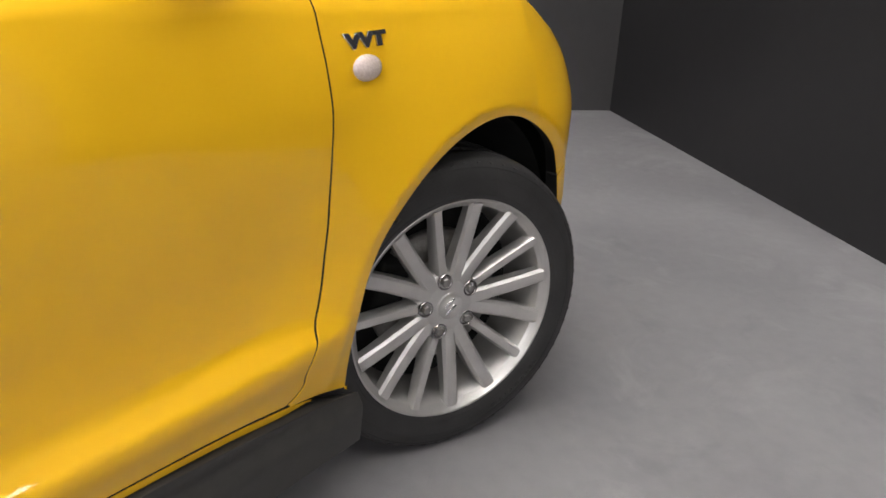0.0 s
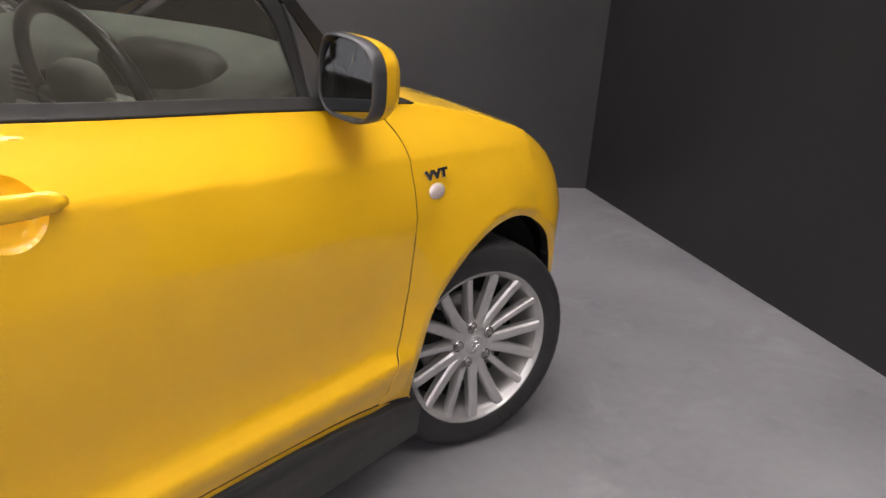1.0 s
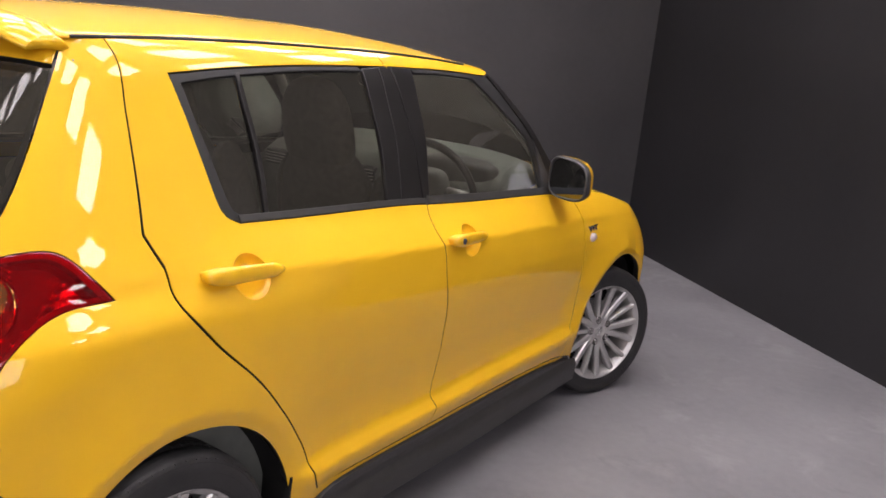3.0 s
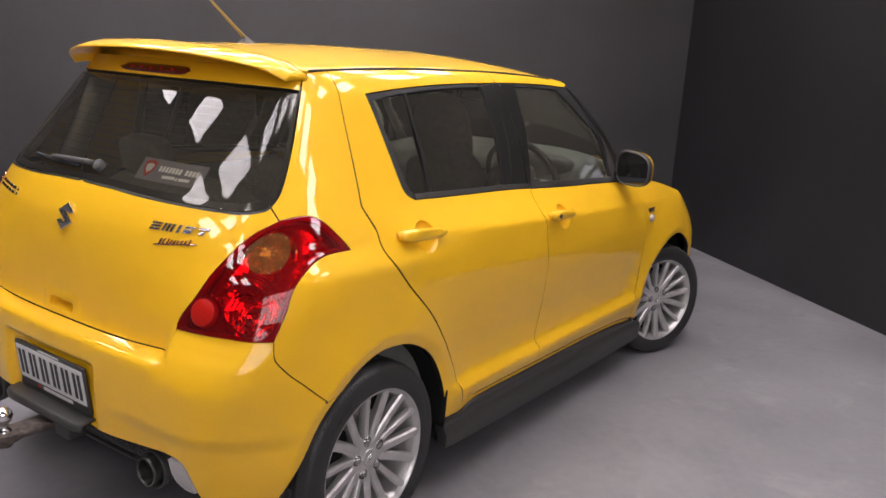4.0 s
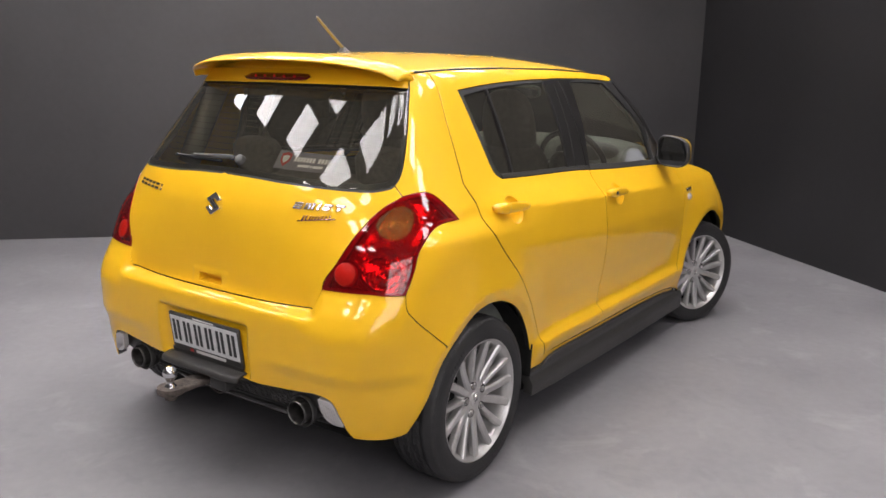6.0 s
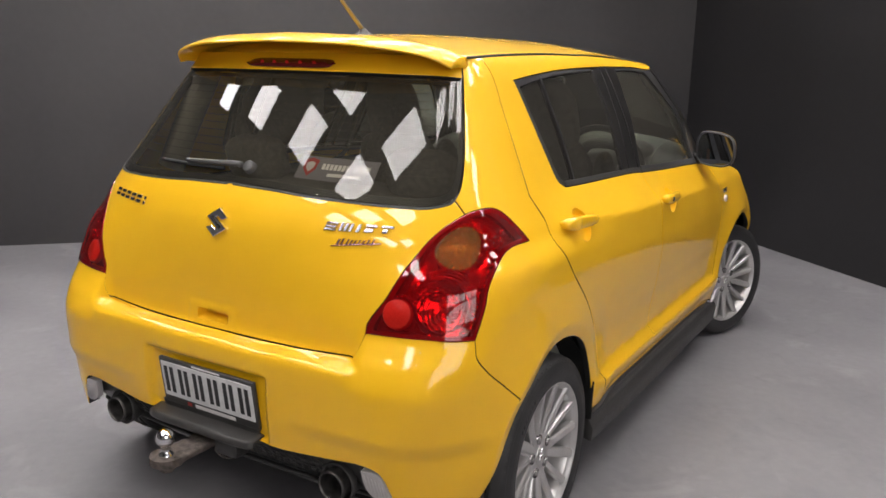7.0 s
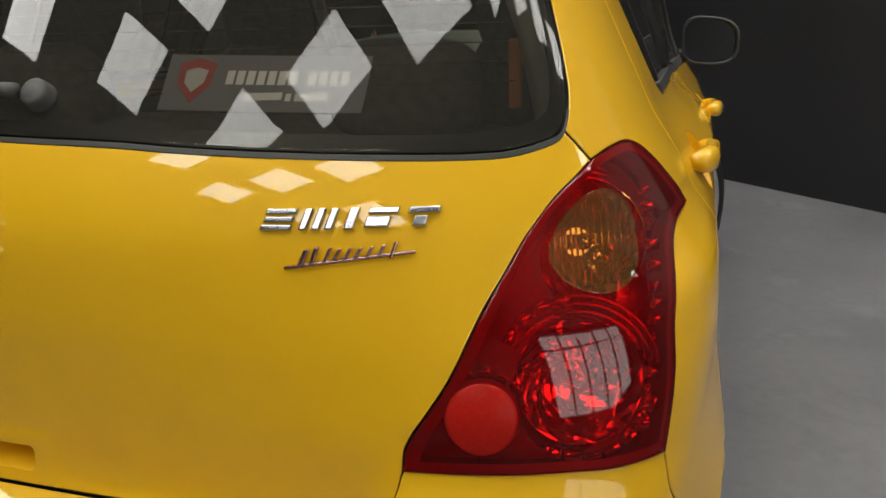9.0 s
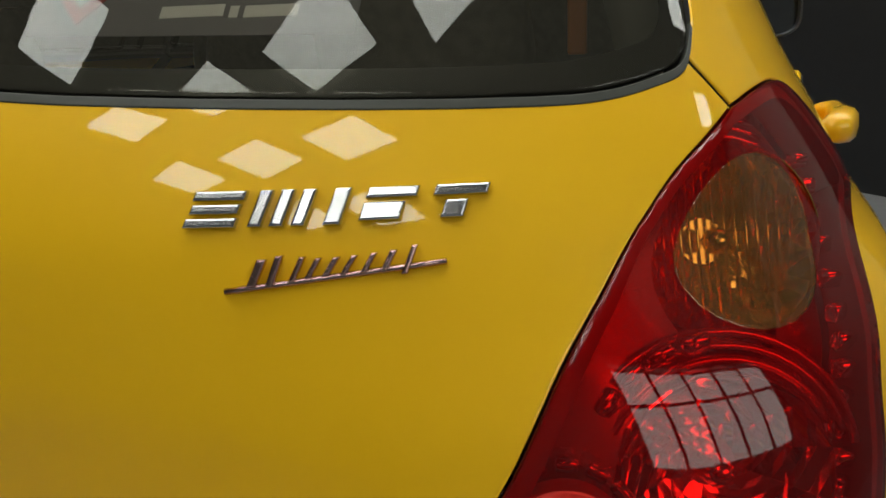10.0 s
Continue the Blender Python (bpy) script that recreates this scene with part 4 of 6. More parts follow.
for k in range(5):
    z = 0.384 - 0.018 * k
    for q in range(30):
        m0 = -0.36 + 0.024 * (q + 0.5 * (k % 2))
        merge(bm, tube([tuple(insert_surface(np.array(m0), np.array(z)) + np.array([0, -0.002, 0])), tuple(insert_surface(np.array(m0 + 0.012), np.array(z - 0.018)) + np.array([0, -0.002, 0]))], 0.0022, 4))
tagged(part("insert_mesh", bm, BLACK_TRIM, car, "black honeycomb mesh"), kind="stuff")
for sgn in (1, -1):
    # corner reflector lens and exhaust tip
    pts = [(0.494, 0.405), (0.540, 0.402), (0.558, 0.368), (0.577, 0.324), (0.532, 0.323), (0.503, 0.350)]
    panel("corner_lens", [(sgn * a, b) for a, b in resample(smooth_line(pts + pts[:1]), 0.01)], CORNER_LENS, car, lift=-0.010, depth=0.02, seam=0.001, gap=0.012, label="clear ribbed corner lens")
    for q in range(7):
        a = 0.503 + 0.0085 * q
        z0, z1 = 0.399 - 0.004 * q, 0.352 - 0.0045 * q
        p0 = body_flat(np.array(sgn * a), np.array(z0)) + np.array([0, 0.0095, 0])
        p1 = body_flat(np.array(sgn * (a + 0.006)), np.array(z1)) + np.array([0, 0.0095, 0])
        part("lens_rib", tube([tuple(p0), tuple(p1)], 0.0014, 5), CORNER_LENS, car)
    bm = lathe([(0.02, 0.040), (-0.075, 0.042), (-0.083, 0.0405), (-0.083, 0.0375), (-0.075, 0.036), (0.06, 0.035), (0.06, 0.0001)], 40, "Y")
    ex = part("exhaust_tip", bm, SOOTY, car, "sooty dark steel round exhaust tip")
    ex.matrix_basis = Matrix.Translation((sgn * 0.430, -0.448, 0.334))
    bm = lathe([(-0.01, 0.054), (-0.03, 0.056), (-0.034, 0.052), (0.02, 0.048), (0.06, 0.046)], 40, "Y")
    part("exhaust_surround", bm, BLACK_TRIM, car).matrix_basis = Matrix.Translation((sgn * 0.430, -0.475, 0.334))


# ---------------------------------------------------------------- tail lamps
def tail_lamp(sgn):
    lamp = new("tail_lamp")
    lamp.parent = car
    tagged(lamp, "red tail lamp with amber indicator bowl")
    hole = rounded(float(to_flat(1.352)), 0.967, 0.071, 0.048)
    outline = loop_of(rear(LAMP_TOP), rear(LAMP_SIDE), rear(LAMP_BASE), rear(LAMP_EDGE[::-1]))
    lens = panel("lens", outline, LENS_RED, lamp, sgn, seam=-0.0006, depth=0.012, soft=0.0035, gap=0.02, lift=0.003, holes=[hole], label="glossy red lens")
    panel("indicator_lens", hole, LENS_CLEAR, lamp, sgn, seam=0.0, depth=0.004, soft=0.001, gap=0.012, lift=0.003, label="clear indicator window")
    # housing behind the lens, open round the bowls
    wells = [rounded(float(to_flat(1.352)), 0.967, 0.066, 0.062), rounded(float(to_flat(1.300)), 0.836, 0.070, 0.070)]
    panel("housing", outline, BEZEL, lamp, sgn, seam=0.006, depth=0.006, gap=0.02, lift=-0.036, holes=wells)
    panel("housing_back", outline, BEZEL_DARK, lamp, sgn, seam=0.008, depth=0.004, gap=0.03, lift=-0.085)
    panel("housing_rim", outline, BEZEL_DARK, lamp, sgn, seam=0.0006, depth=0.03, gap=0.02, lift=-0.003, soft=0.001, holes=[shrunk(outline, 0.010)])

    def bowl(u, z, r, deep, m, nm, label, rings=9, seg=30, cone=0.25):
        q = np.array([[float(to_flat(u)), z]])
        c, n = body_flat(q[:, 0], q[:, 1])[0], normal_of(body_flat, q)[0]
        n = n * 0.55 + np.array([0.15, -1, 0]) * 0.45
        n = Vector(n).normalized()
        bm = bmesh.new()
        rows = []
        for i in range(rings + 1):
            rr = r * (cone + (1 - cone) * i / rings)
            h = -deep * (1 - (rr / r) ** 2)
            row = []
            for k in range(seg):
                a = 2 * math.pi * k / seg
                wob = 1 + (0.035 if k % 2 else -0.035) * (i % 2)
                row.append(bm.verts.new((rr * wob * math.cos(a), rr * wob * math.sin(a), h)))
            rows.append(row)
        for i in range(rings):
            for k in range(seg):
                bm.faces.new((rows[i][k], rows[i][(k + 1) % seg], rows[i + 1][(k + 1) % seg], rows[i + 1][k]))
        bm.faces.new(rows[0])
        # rolled rim
        lip = [[bm.verts.new((r * f * math.cos(2 * math.pi * k / seg), r * f * math.sin(2 * math.pi * k / seg), h)) for k in range(seg)] for f, h in ((1.015, 0.0015), (1.03, 0.001), (1.04, -0.008))]
        chain = [rows[-1]] + lip
        for a, b in zip(chain, chain[1:]):
            for k in range(seg):
                bm.faces.new((a[k], a[(k + 1) % seg], b[(k + 1) % seg], b[k]))
        bmesh.ops.recalc_face_normals(bm, faces=bm.faces)
        ob = part(nm, bm, m, lamp, label, False)
        mat4 = Matrix.Translation(Vector(c) - n * 0.030) @ n.to_track_quat("Z", "Y").to_matrix().to_4x4()
        ob.matrix_basis = (Matrix.Diagonal((-1, 1, 1, 1)) @ mat4) if sgn < 0 else mat4
        return ob, mat4

    b1, m1 = bowl(1.352, 0.967, 0.066, 0.040, AMBER_BOWL, "indicator_bowl", "amber faceted reflector bowl", 8, 36)
    b2, m2 = bowl(1.300, 0.836, 0.066, 0.036, BOWL, "brake_bowl", "faceted reflector bowl", 9, 24)
    for b, size, m in ((b1, 0.010, AMBER_BOWL), (b2, 0.011, BOWL)):
        bm = bmesh.new()
        bmesh.ops.create_uvsphere(bm, u_segments=12, v_segments=8, radius=size, matrix=Matrix.Translation((0, 0, -0.016)))
        part("bulb", bm, m, b)
    # upright flutes over the indicator bowl
    for j in range(15):
        x = -0.049 + 0.007 * j
        h = math.sqrt(max(0.052 ** 2 - x * x, 0.0001))
        a, b = m1 @ Vector((x, -h, -0.006 - 0.25 * (0.05 - abs(x)))), m1 @ Vector((x, h, -0.006 - 0.25 * (0.05 - abs(x))))
        part("flute", tube([(sgn * a.x, a.y, a.z), (sgn * b.x, b.y, b.z)], 0.0013, 5), AMBER_BOWL, lamp)
    # thin stepped mirror arcs, added to stand for pale reflected streaks round the indicator bowl
    for k in range(6):
        rr = 0.066 + 0.0065 * k
        pts = [m1 @ Vector((rr * math.cos(a), rr * math.sin(a), -0.012 - 0.002 * k)) for a in [radians(48 + 6 * k + (118 - 10 * k) * j / 14) for j in range(15)]]
        part("mirror_strip", tube([(sgn * p.x, p.y, p.z) for p in pts], 0.0017, 6), BOWL, lamp)
    # curved steps and stepped mirror blocks round the brake bowl
    for k in range(3):
        rr = 0.074 + 0.008 * k
        pts = [m2 @ Vector((rr * math.cos(a), rr * math.sin(a), -0.010 - 0.004 * k)) for a in [radians(25 + 150 * j / 16 - 8 * k) for j in range(17)]]
        part("reflector_step", tube([(sgn * p.x, p.y, p.z) for p in pts], 0.0034, 6), BEZEL, lamp)
    flip = Matrix.Diagonal((sgn, 1, 1, 1))
    for c0, r0, a0, n in ((m2, 0.084, 100, 4), (m2, 0.081, -110, 7)):
        for j in range(n):
            a = radians(a0 + 15 * j)
            q = flip @ c0 @ Matrix.Rotation(a, 4, "Z") @ Matrix.Translation((r0, 0, -0.012)) @ Matrix.Rotation(-0.5, 4, "Y")
            part("mirror_block", block(-0.008, -0.0095, -0.004, 0.008, 0.0095, 0.004, 0.002, 1, q), BOWL, lamp)
    # vertical light guide along the outer edge
    for k in range(14):
        z = 0.785 + 0.0165 * k
        u = float(np.interp(z, [0.752, 0.81, 0.87, 0.92, 0.95, 1.0, 1.02], [1.515, 1.53, 1.535, 1.565, 1.64, 1.69, 1.67]))
        q = np.array([[float(to_flat(u)), z]])
        c, n = body_flat(q[:, 0], q[:, 1])[0], normal_of(body_flat, q)[0]
        c = c - n * 0.02
        part("light_guide", block(-0.008, -0.005, -0.0065, 0.008, 0.005, 0.0065, 0.002, 1, Matrix.Translation((sgn * c[0], c[1], c[2])) @ Matrix.Rotation(sgn * 0.7 + 0.35 * (k % 3 - 1), 4, "Z") @ Matrix.Rotation(0.3 * (k % 2), 4, "X")), BOWL, lamp)
    # small round red reflector
    q = np.array([[float(to_flat(1.112)), 0.813]])
    c, n = body_flat(q[:, 0], q[:, 1])[0], Vector(normal_of(body_flat, q)[0])
    bm = lathe([(0.004, 0.0001), (0.004, 0.034), (0.002, 0.0365), (-0.006, 0.037), (-0.012, 0.0395)], 40, "Z")
    mat4 = Matrix.Translation(Vector(c) + n * 0.0008) @ n.to_track_quat("Z", "Y").to_matrix().to_4x4()
    for j in range(5):
        a = radians(40 + 24 * j)
        mq = Matrix.Diagonal((sgn, 1, 1, 1)) @ mat4 @ Matrix.Rotation(a, 4, "Z") @ Matrix.Translation((0.045, 0, -0.021)) @ Matrix.Rotation(-0.6, 4, "Y")
        part("mirror_block", block(-0.005, -0.007, -0.003, 0.005, 0.007, 0.003, 0.0015, 1, mq), BOWL, lamp)
    ob = part("reflector_disc", bm, RED_DISC, lamp, "round red reflector")
    ob.matrix_basis = (Matrix.Diagonal((-1, 1, 1, 1)) @ mat4) if sgn < 0 else mat4


def shrunk(loop, d):
    p = resample(loop, 0.012)
    if area(p) < 0:
        p = p[::-1]
    return [tuple(q) for q in shrink(p, d)]


for sgn in (1, -1):
    tail_lamp(sgn)


# ---------------------------------------------------------------- roof, screen, bonnet, nose, spoiler
roof_z = spline([-0.10, 0.05, 0.28, 0.60, 0.95, 1.30, 1.56], [1.428, 1.435, 1.444, 1.450, 1.450, 1.440, 1.418])
crown = spline([-0.10, 0.1, 0.4, 0.9, 1.3, 1.56], [0.052, 0.057, 0.060, 0.060, 0.052, 0.038])


def roof_point(s, t):
    x = 2 * s - 1
    y = -0.075 + 0.02 * x * x + (1.585 - 0.05 * x * x + 0.075 - 0.02 * x * x) * t
    w = float(half_width(np.array(y), roof_z(y))) - 0.006
    return x * w, y, float(roof_z(y)) + 0.002 + float(crown(y)) * (1 - abs(x) ** 2.3)


part("roof", sheet(roof_point, 40, 44, 0.008), YELLOW, car)
def tail_point(s, t):
    """Yellow strip under the wing, from the back edge of the roof down to the hatch frame."""
    a, b = Vector(roof_point(0.035 + 0.93 * s, 0.0)), Vector(body_flat(np.array(1.04 * (2 * s - 1) * 0.60), np.array(1.437)))
    a.z -= 0.004
    b.x = a.x
    q = a.lerp(b, t)
    q.z += 0.010 * math.sin(math.pi * t)
    return q


part("hatch_top", sheet(tail_point, 32, 6, -0.004), YELLOW, hatch, "yellow top edge of the hatch under the spoiler")
part("roof_lining", sheet(lambda s, t: (roof_point(s, t)[0] * 0.93, roof_point(s, t)[1] * 0.95, roof_point(s, t)[2] - 0.035), 16, 16), LINING, car, "pale grey roof lining")
for sgn in (1, -1):
    pts = [(sgn * (roof_point(1, t)[0] + 0.001), roof_point(1, t)[1], roof_point(1, t)[2] - 0.0015) for t in np.linspace(0.02, 0.93, 40)]
    part("roof_channel", tube(pts, 0.0042, 6), SEAL_AND_GAP_SHADE, car, "black roof drip channel")


def screen_edge(t):
    """Right edge of the windscreen from the roof down."""
    y = 1.555 + 0.475 * t
    z = 1.418 - 0.425 * t - 0.012 * math.sin(math.pi * t)
    return float(half_width(np.array(y), np.array(z))) - 0.012, y, z


def screen_point(s, t):
    x = 2 * s - 1
    w, y, z = screen_edge(t)
    bow = 1 - abs(x) ** 2.2
    return x * w, y + (0.04 + 0.16 * t) * bow, z + 0.030 * bow * (1 - t) + 0.02 * bow * t


part("windscreen", sheet(screen_point, 30, 16, 0.004), SCREEN_GLASS, car, "clear windscreen")
part("cowl", sheet(lambda s, t: (screen_point(s, 1)[0] * 1.0, screen_point(s, 1)[1] - 0.02 + 0.10 * t, screen_point(s, 1)[2] - 0.006 - 0.012 * t), 24, 3, 0.01), BLACK_TRIM, car, "black scuttle panel")


def hood_edge(y):
    z = float(np.interp(y, [2.02, 2.10, 2.27, 2.44, 2.60, 2.76, 2.90, 3.02], [0.972, 0.970, 0.942, 0.910, 0.868, 0.800, 0.735, 0.68]))
    u = flank_u(min(y, 3.02), z)
    return body(u, z)[0] - 0.005, z


def hood_point(s, t):
    x = 2 * s - 1
    y0 = 2.075 + 0.115 * (1 - x * x)
    y1 = 2.80 + 0.28 * (1 - abs(x) ** 2.5)
    y = y0 + (y1 - y0) * t
    w, z = hood_edge(min(y0 + (2.80 - y0) * t, 2.95))
    return x * w, y, z + (0.052 - 0.015 * t) * (1 - abs(x) ** 2.2) - 0.05 * t * t * (1 - x * x)


part("bonnet", sheet(hood_point, 36, 28, 0.008), YELLOW, car)

# nose: front bumper and headlamps
right = loop_of(rear([(5.0, 0.66), (4.5, 0.66), (4.0, 0.655), (3.75, 0.640), (3.61, 0.607)]), rear([(3.61, 0.607), (3.46, 0.584), (3.335, 0.556)]), [rear([(3.335, 0.556)])[0], flat(FRONT_ARCH[3:4])[0]], flat(FRONT_ARCH[:4][::-1]), [flat(FRONT_ARCH[:1])[0], rear([(3.45, 0.19)])[0]], rear([(3.45, 0.19), (4.0, 0.18), (5.0, 0.18)]))
mid = float(to_flat(5.0))


def nose_flat(m, z):
    """The body by flat coordinates counted from the middle of the nose."""
    p = body(from_flat(mid - np.abs(m)), z)
    p[..., 0] = p[..., 0] * np.where(np.asarray(m) > 0, -1, 1)
    return p


nose_right = [(a - mid, b) for a, b in right]
loop = nose_right + [(-a, b) for a, b in nose_right[::-1] if abs(a) > 1e-4]
bumper = panel("front_bumper", loop, YELLOW, car, depth=0.03, gap=0.04, surface=nose_flat)
for sgn in (1, -1):
    loop = loop_of(rear([(3.35, 0.778), (3.48, 0.745), (3.59, 0.70), (3.64, 0.625)]), rear([(3.64, 0.625), (3.80, 0.655), (4.0, 0.665)]), rear([(4.0, 0.665), (3.92, 0.69), (3.8, 0.73), (3.6, 0.765), (3.35, 0.778)]))
    lamp = panel("headlamp", loop, GLOSS_BLACK, car, sgn, lift=-0.006, gap=0.02, label="dark glossy headlamp")

# roof spoiler: a wing on the hatch with turned-down ends
wing_back = spline([0, 0.25, 0.40, 0.48, 0.525], [-0.262, -0.246, -0.205, -0.165, -0.120])
wing_front = spline([0, 0.25, 0.40, 0.48, 0.525], [-0.085, -0.075, -0.050, -0.035, -0.030])
wing_z = spline([0, 0.25, 0.40, 0.48, 0.525], [1.472, 1.465, 1.450, 1.434, 1.408])
bm = bmesh.new()
rings = []
n = 56
for i in range(n + 1):
    x = 0.525 * math.sin((i / n - 0.5) * math.pi)
    a = abs(x)
    yb, yf, z = float(wing_back(a)), float(wing_front(a)), float(wing_z(a))
    th = 0.0125 if a < 0.49 else 0.0145
    rise = 0.016 * (1 - (a / 0.53) ** 3)
    ring = []
    for k in range(20):
        ang = 2 * math.pi * k / 20
        c, sn = math.cos(ang), math.sin(ang)
        y = (yb + yf) / 2 + (yf - yb) / 2 * c
        f = (1 - c) / 2
        zz = z + rise * (1 - f) * 0.3 + th * np.sign(sn) * abs(sn) ** 0.8 * (1.05 - 0.35 * f) - 0.004 * f + 0.012 * math.sin(math.pi * f)
        ring.append(bm.verts.new((x, y, zz)))
    rings.append(ring)
for i in range(n):
    for k in range(20):
        bm.faces.new((rings[i][k], rings[i][(k + 1) % 20], rings[i + 1][(k + 1) % 20], rings[i + 1][k]))
bm.faces.new(rings[0])
bm.faces.new(rings[-1])
bmesh.ops.recalc_face_normals(bm, faces=bm.faces)
wing = part("spoiler", bm, YELLOW, car, "body-coloured roof spoiler")
# aerial
aerial = new("aerial")
aerial.parent = car
bm = lathe([(0.030, 0.0001), (0.028, 0.008), (0.018, 0.014), (0.006, 0.030), (0.0, 0.036)], 28, "Z")
for v in bm.verts:
    v.co.y = v.co.y * 1.25 - 0.35 * v.co.z
ob = part("aerial_base", bm, BLACK_TRIM, aerial, "black rubber foot")
ob.matrix_basis = Matrix.Translation((-0.012, 0.215, 1.494))
pts = [(-0.012, 0.206 - 0.148 * t, 1.516 + 0.114 * t) for t in np.linspace(0, 1, 40)]
part("aerial_mast", tube(pts, [0.0062 + 0.0008 * (k % 2) - 0.0022 * k / 40 for k in range(40)], 8), material("aerial rubber", (0.20, 0.165, 0.08), 0.4), aerial, "thin ridged dark mast")

# ---------------------------------------------------------------- inner shells
us, zs = np.linspace(0.0, 4.98, 120), np.linspace(0.17, 1.0, 26)
for sgn in (1, -1):
    q = np.array([[float(to_flat(u)), z] for z in zs for u in us])
    P = body_flat(q[:, 0], q[:, 1]) - normal_of(body_flat, q) * 0.034
    ok = lambda p, u, z: not (math.hypot(p[1] - 0.035, p[2] - 0.297) < 0.365 or math.hypot(p[1] - 2.44, p[2] - 0.315) < 0.365 or (0.95 < u < 2.02 and z > 0.69) or (u < 1.4 and z < 0.47) or (u < 2.1 and z < 0.33) or (u > 2.8 and z > 0.80 - 0.1 * (u - 2.8)))
    c = len(us)
    faces = [(i * c + j, i * c + j + 1, (i + 1) * c + j + 1, (i + 1) * c + j) for i in range(len(zs) - 1) for j in range(c - 1) if ok(P[i * c + j], us[j], zs[i]) and ok(P[(i + 1) * c + j + 1], us[j + 1], zs[i + 1])]
    mesh_part("inner_shell", P * (sgn, 1, 1), faces if sgn > 0 else [f[::-1] for f in faces], UNDER, car)
    for yc, zc, r in ((0.035, 0.297, 0.352), (2.44, 0.315, 0.348)):
        bm = sheet(lambda s, t: (sgn * ((0.775 if yc < 1 else 0.755) - 0.27 * t), yc + r * math.cos(radians(4 + 172 * s)), zc + r * math.sin(radians(4 + 172 * s))), 28, 3)
        part("wheel_arch_liner", bm, UNDER, car)
        bm = bmesh.new()
        bm.faces.new([bm.verts.new((sgn * 0.50, yc + r * math.cos(radians(a)), zc + r * math.sin(radians(a)))) for a in range(0, 181, 6)])
        part("wheel_arch_liner", bm, UNDER, car, "", False)
part("floor_pan", block(-0.52, -0.36, 0.20, 0.52, 3.0, 0.26, 0.02), UNDER, car)
part("floor_pan", block(-0.74, 0.40, 0.19, 0.74, 2.06, 0.25, 0.02), UNDER, car)
part("rear_silencer", block(-0.34, -0.42, 0.235, 0.34, -0.20, 0.36, 0.04, 3), STEEL, car, "dull steel silencer box")


# ---------------------------------------------------------------- wheels
def wheel():
    w = new("wheel")
    w.parent = car
    R = 0.3005
    prof = [(-0.085, 0.214), (-0.095, 0.225), (-0.099, 0.245), (-0.0975, 0.268), (-0.090, 0.286), (-0.080, 0.2955), (-0.062, 0.2985)]
    tread = [(-0.060, R), (-0.045, R), (-0.044, R - 0.007), (-0.036, R - 0.007), (-0.035, R), (-0.013, R + 0.0005), (-0.012, R - 0.007), (-0.004, R - 0.007), (-0.003, R + 0.0005)]
    prof = prof + tread
    prof = prof + [(-a, r) for a, r in prof[::-1]]
    tyre = part("tyre", lathe(prof, 96), RUBBER, w, "black low-profile road tyre")
    # cross grooves of the tread
    bm = bmesh.new()
    for k in range(64):
        a = 2 * math.pi * k / 64
        for s in (-1, 1):
            q = Matrix.Rotation(a + (0.03 if s > 0 else 0), 4, "X") @ Matrix.Translation((s * 0.071, 0, R - 0.0082)) @ Matrix.Rotation(s * 0.25, 4, "Z") @ Matrix.Rotation(s * 0.26, 4, "Y")
            block(-0.017, -0.0124, -0.006, 0.017, 0.0124, 0.0010, 0.0008, 1, q, bm)
            q = Matrix.Rotation(a + 0.02 * s, 4, "X") @ Matrix.Translation((s * 0.024, 0, R - 0.0052)) @ Matrix.Rotation(s * 0.35, 4, "Z")
            block(-0.0095, -0.0122, -0.003, 0.0095, 0.0122, 0.0066, 0.0008, 1, q, bm)
    tagged(part("tread_block", bm, RUBBER, tyre, smooth=False), kind="stuff")
    # sidewall rings and raised bars
    for r in (0.232, 0.262, 0.281):
        xx = float(np.interp(r, [0.214, 0.225, 0.245, 0.268, 0.286], [0.085, 0.095, 0.099, 0.0975, 0.090]))
        part("sidewall_ring", lathe([(xx - 0.001, r - 0.0025), (xx + 0.0012, r), (xx - 0.001, r + 0.0025)], 96), RUBBER, tyre)
    for a0, n in ((0.35, 7), (3.3, 9)):
        for k in range(n):
            a = a0 + 0.062 * k
            part("sidewall_mark", block(0.094, -0.005, 0.246, 0.0998, 0.005, 0.258, 0.001, 1, Matrix.Rotation(a, 4, "X")), RUBBER, tyre)
    # rim
    rim = part("rim", lathe([(0.078, 0.2055), (0.084, 0.2120), (0.090, 0.2175), (0.0935, 0.2195), (0.0925, 0.2225), (0.086, 0.2235), (0.080, 0.2200)], 96), ALLOY, w, "silver alloy rim")
    part("barrel", lathe([(0.084, 0.2115), (0.070, 0.2035), (0.045, 0.197), (-0.03, 0.188), (-0.085, 0.195)], 72), ALLOY, rim)
    part("hub", lathe([(0.010, 0.078), (0.052, 0.074), (0.060, 0.066), (0.064, 0.050), (0.0655, 0.036), (0.0655, 0.0001)], 60), ALLOY, rim)
    for k in range(15):
        g, which = divmod(k, 3)
        base = radians(90 + 72 * g)
        if which == 0:
            a0 = a1 = base
            w0, w1 = 0.0122, 0.0118
            r0 = 0.070
        else:
            sg = 1 if which == 1 else -1
            a0, a1 = base + radians(36) - sg * radians(9.5), base + radians(36) - sg * radians(12.6)
            w0, w1 = 0.0165, 0.0160
            r0 = 0.050
        bm = bmesh.new()
        secs = []
        for i in range(7):
            t = i / 6
            r = r0 + (0.2115 - r0) * t
            a = a0 + (a1 - a0) * t
            hw = w0 + (w1 - w0) * t
            top = 0.0635 + 0.024 * t ** 1.25
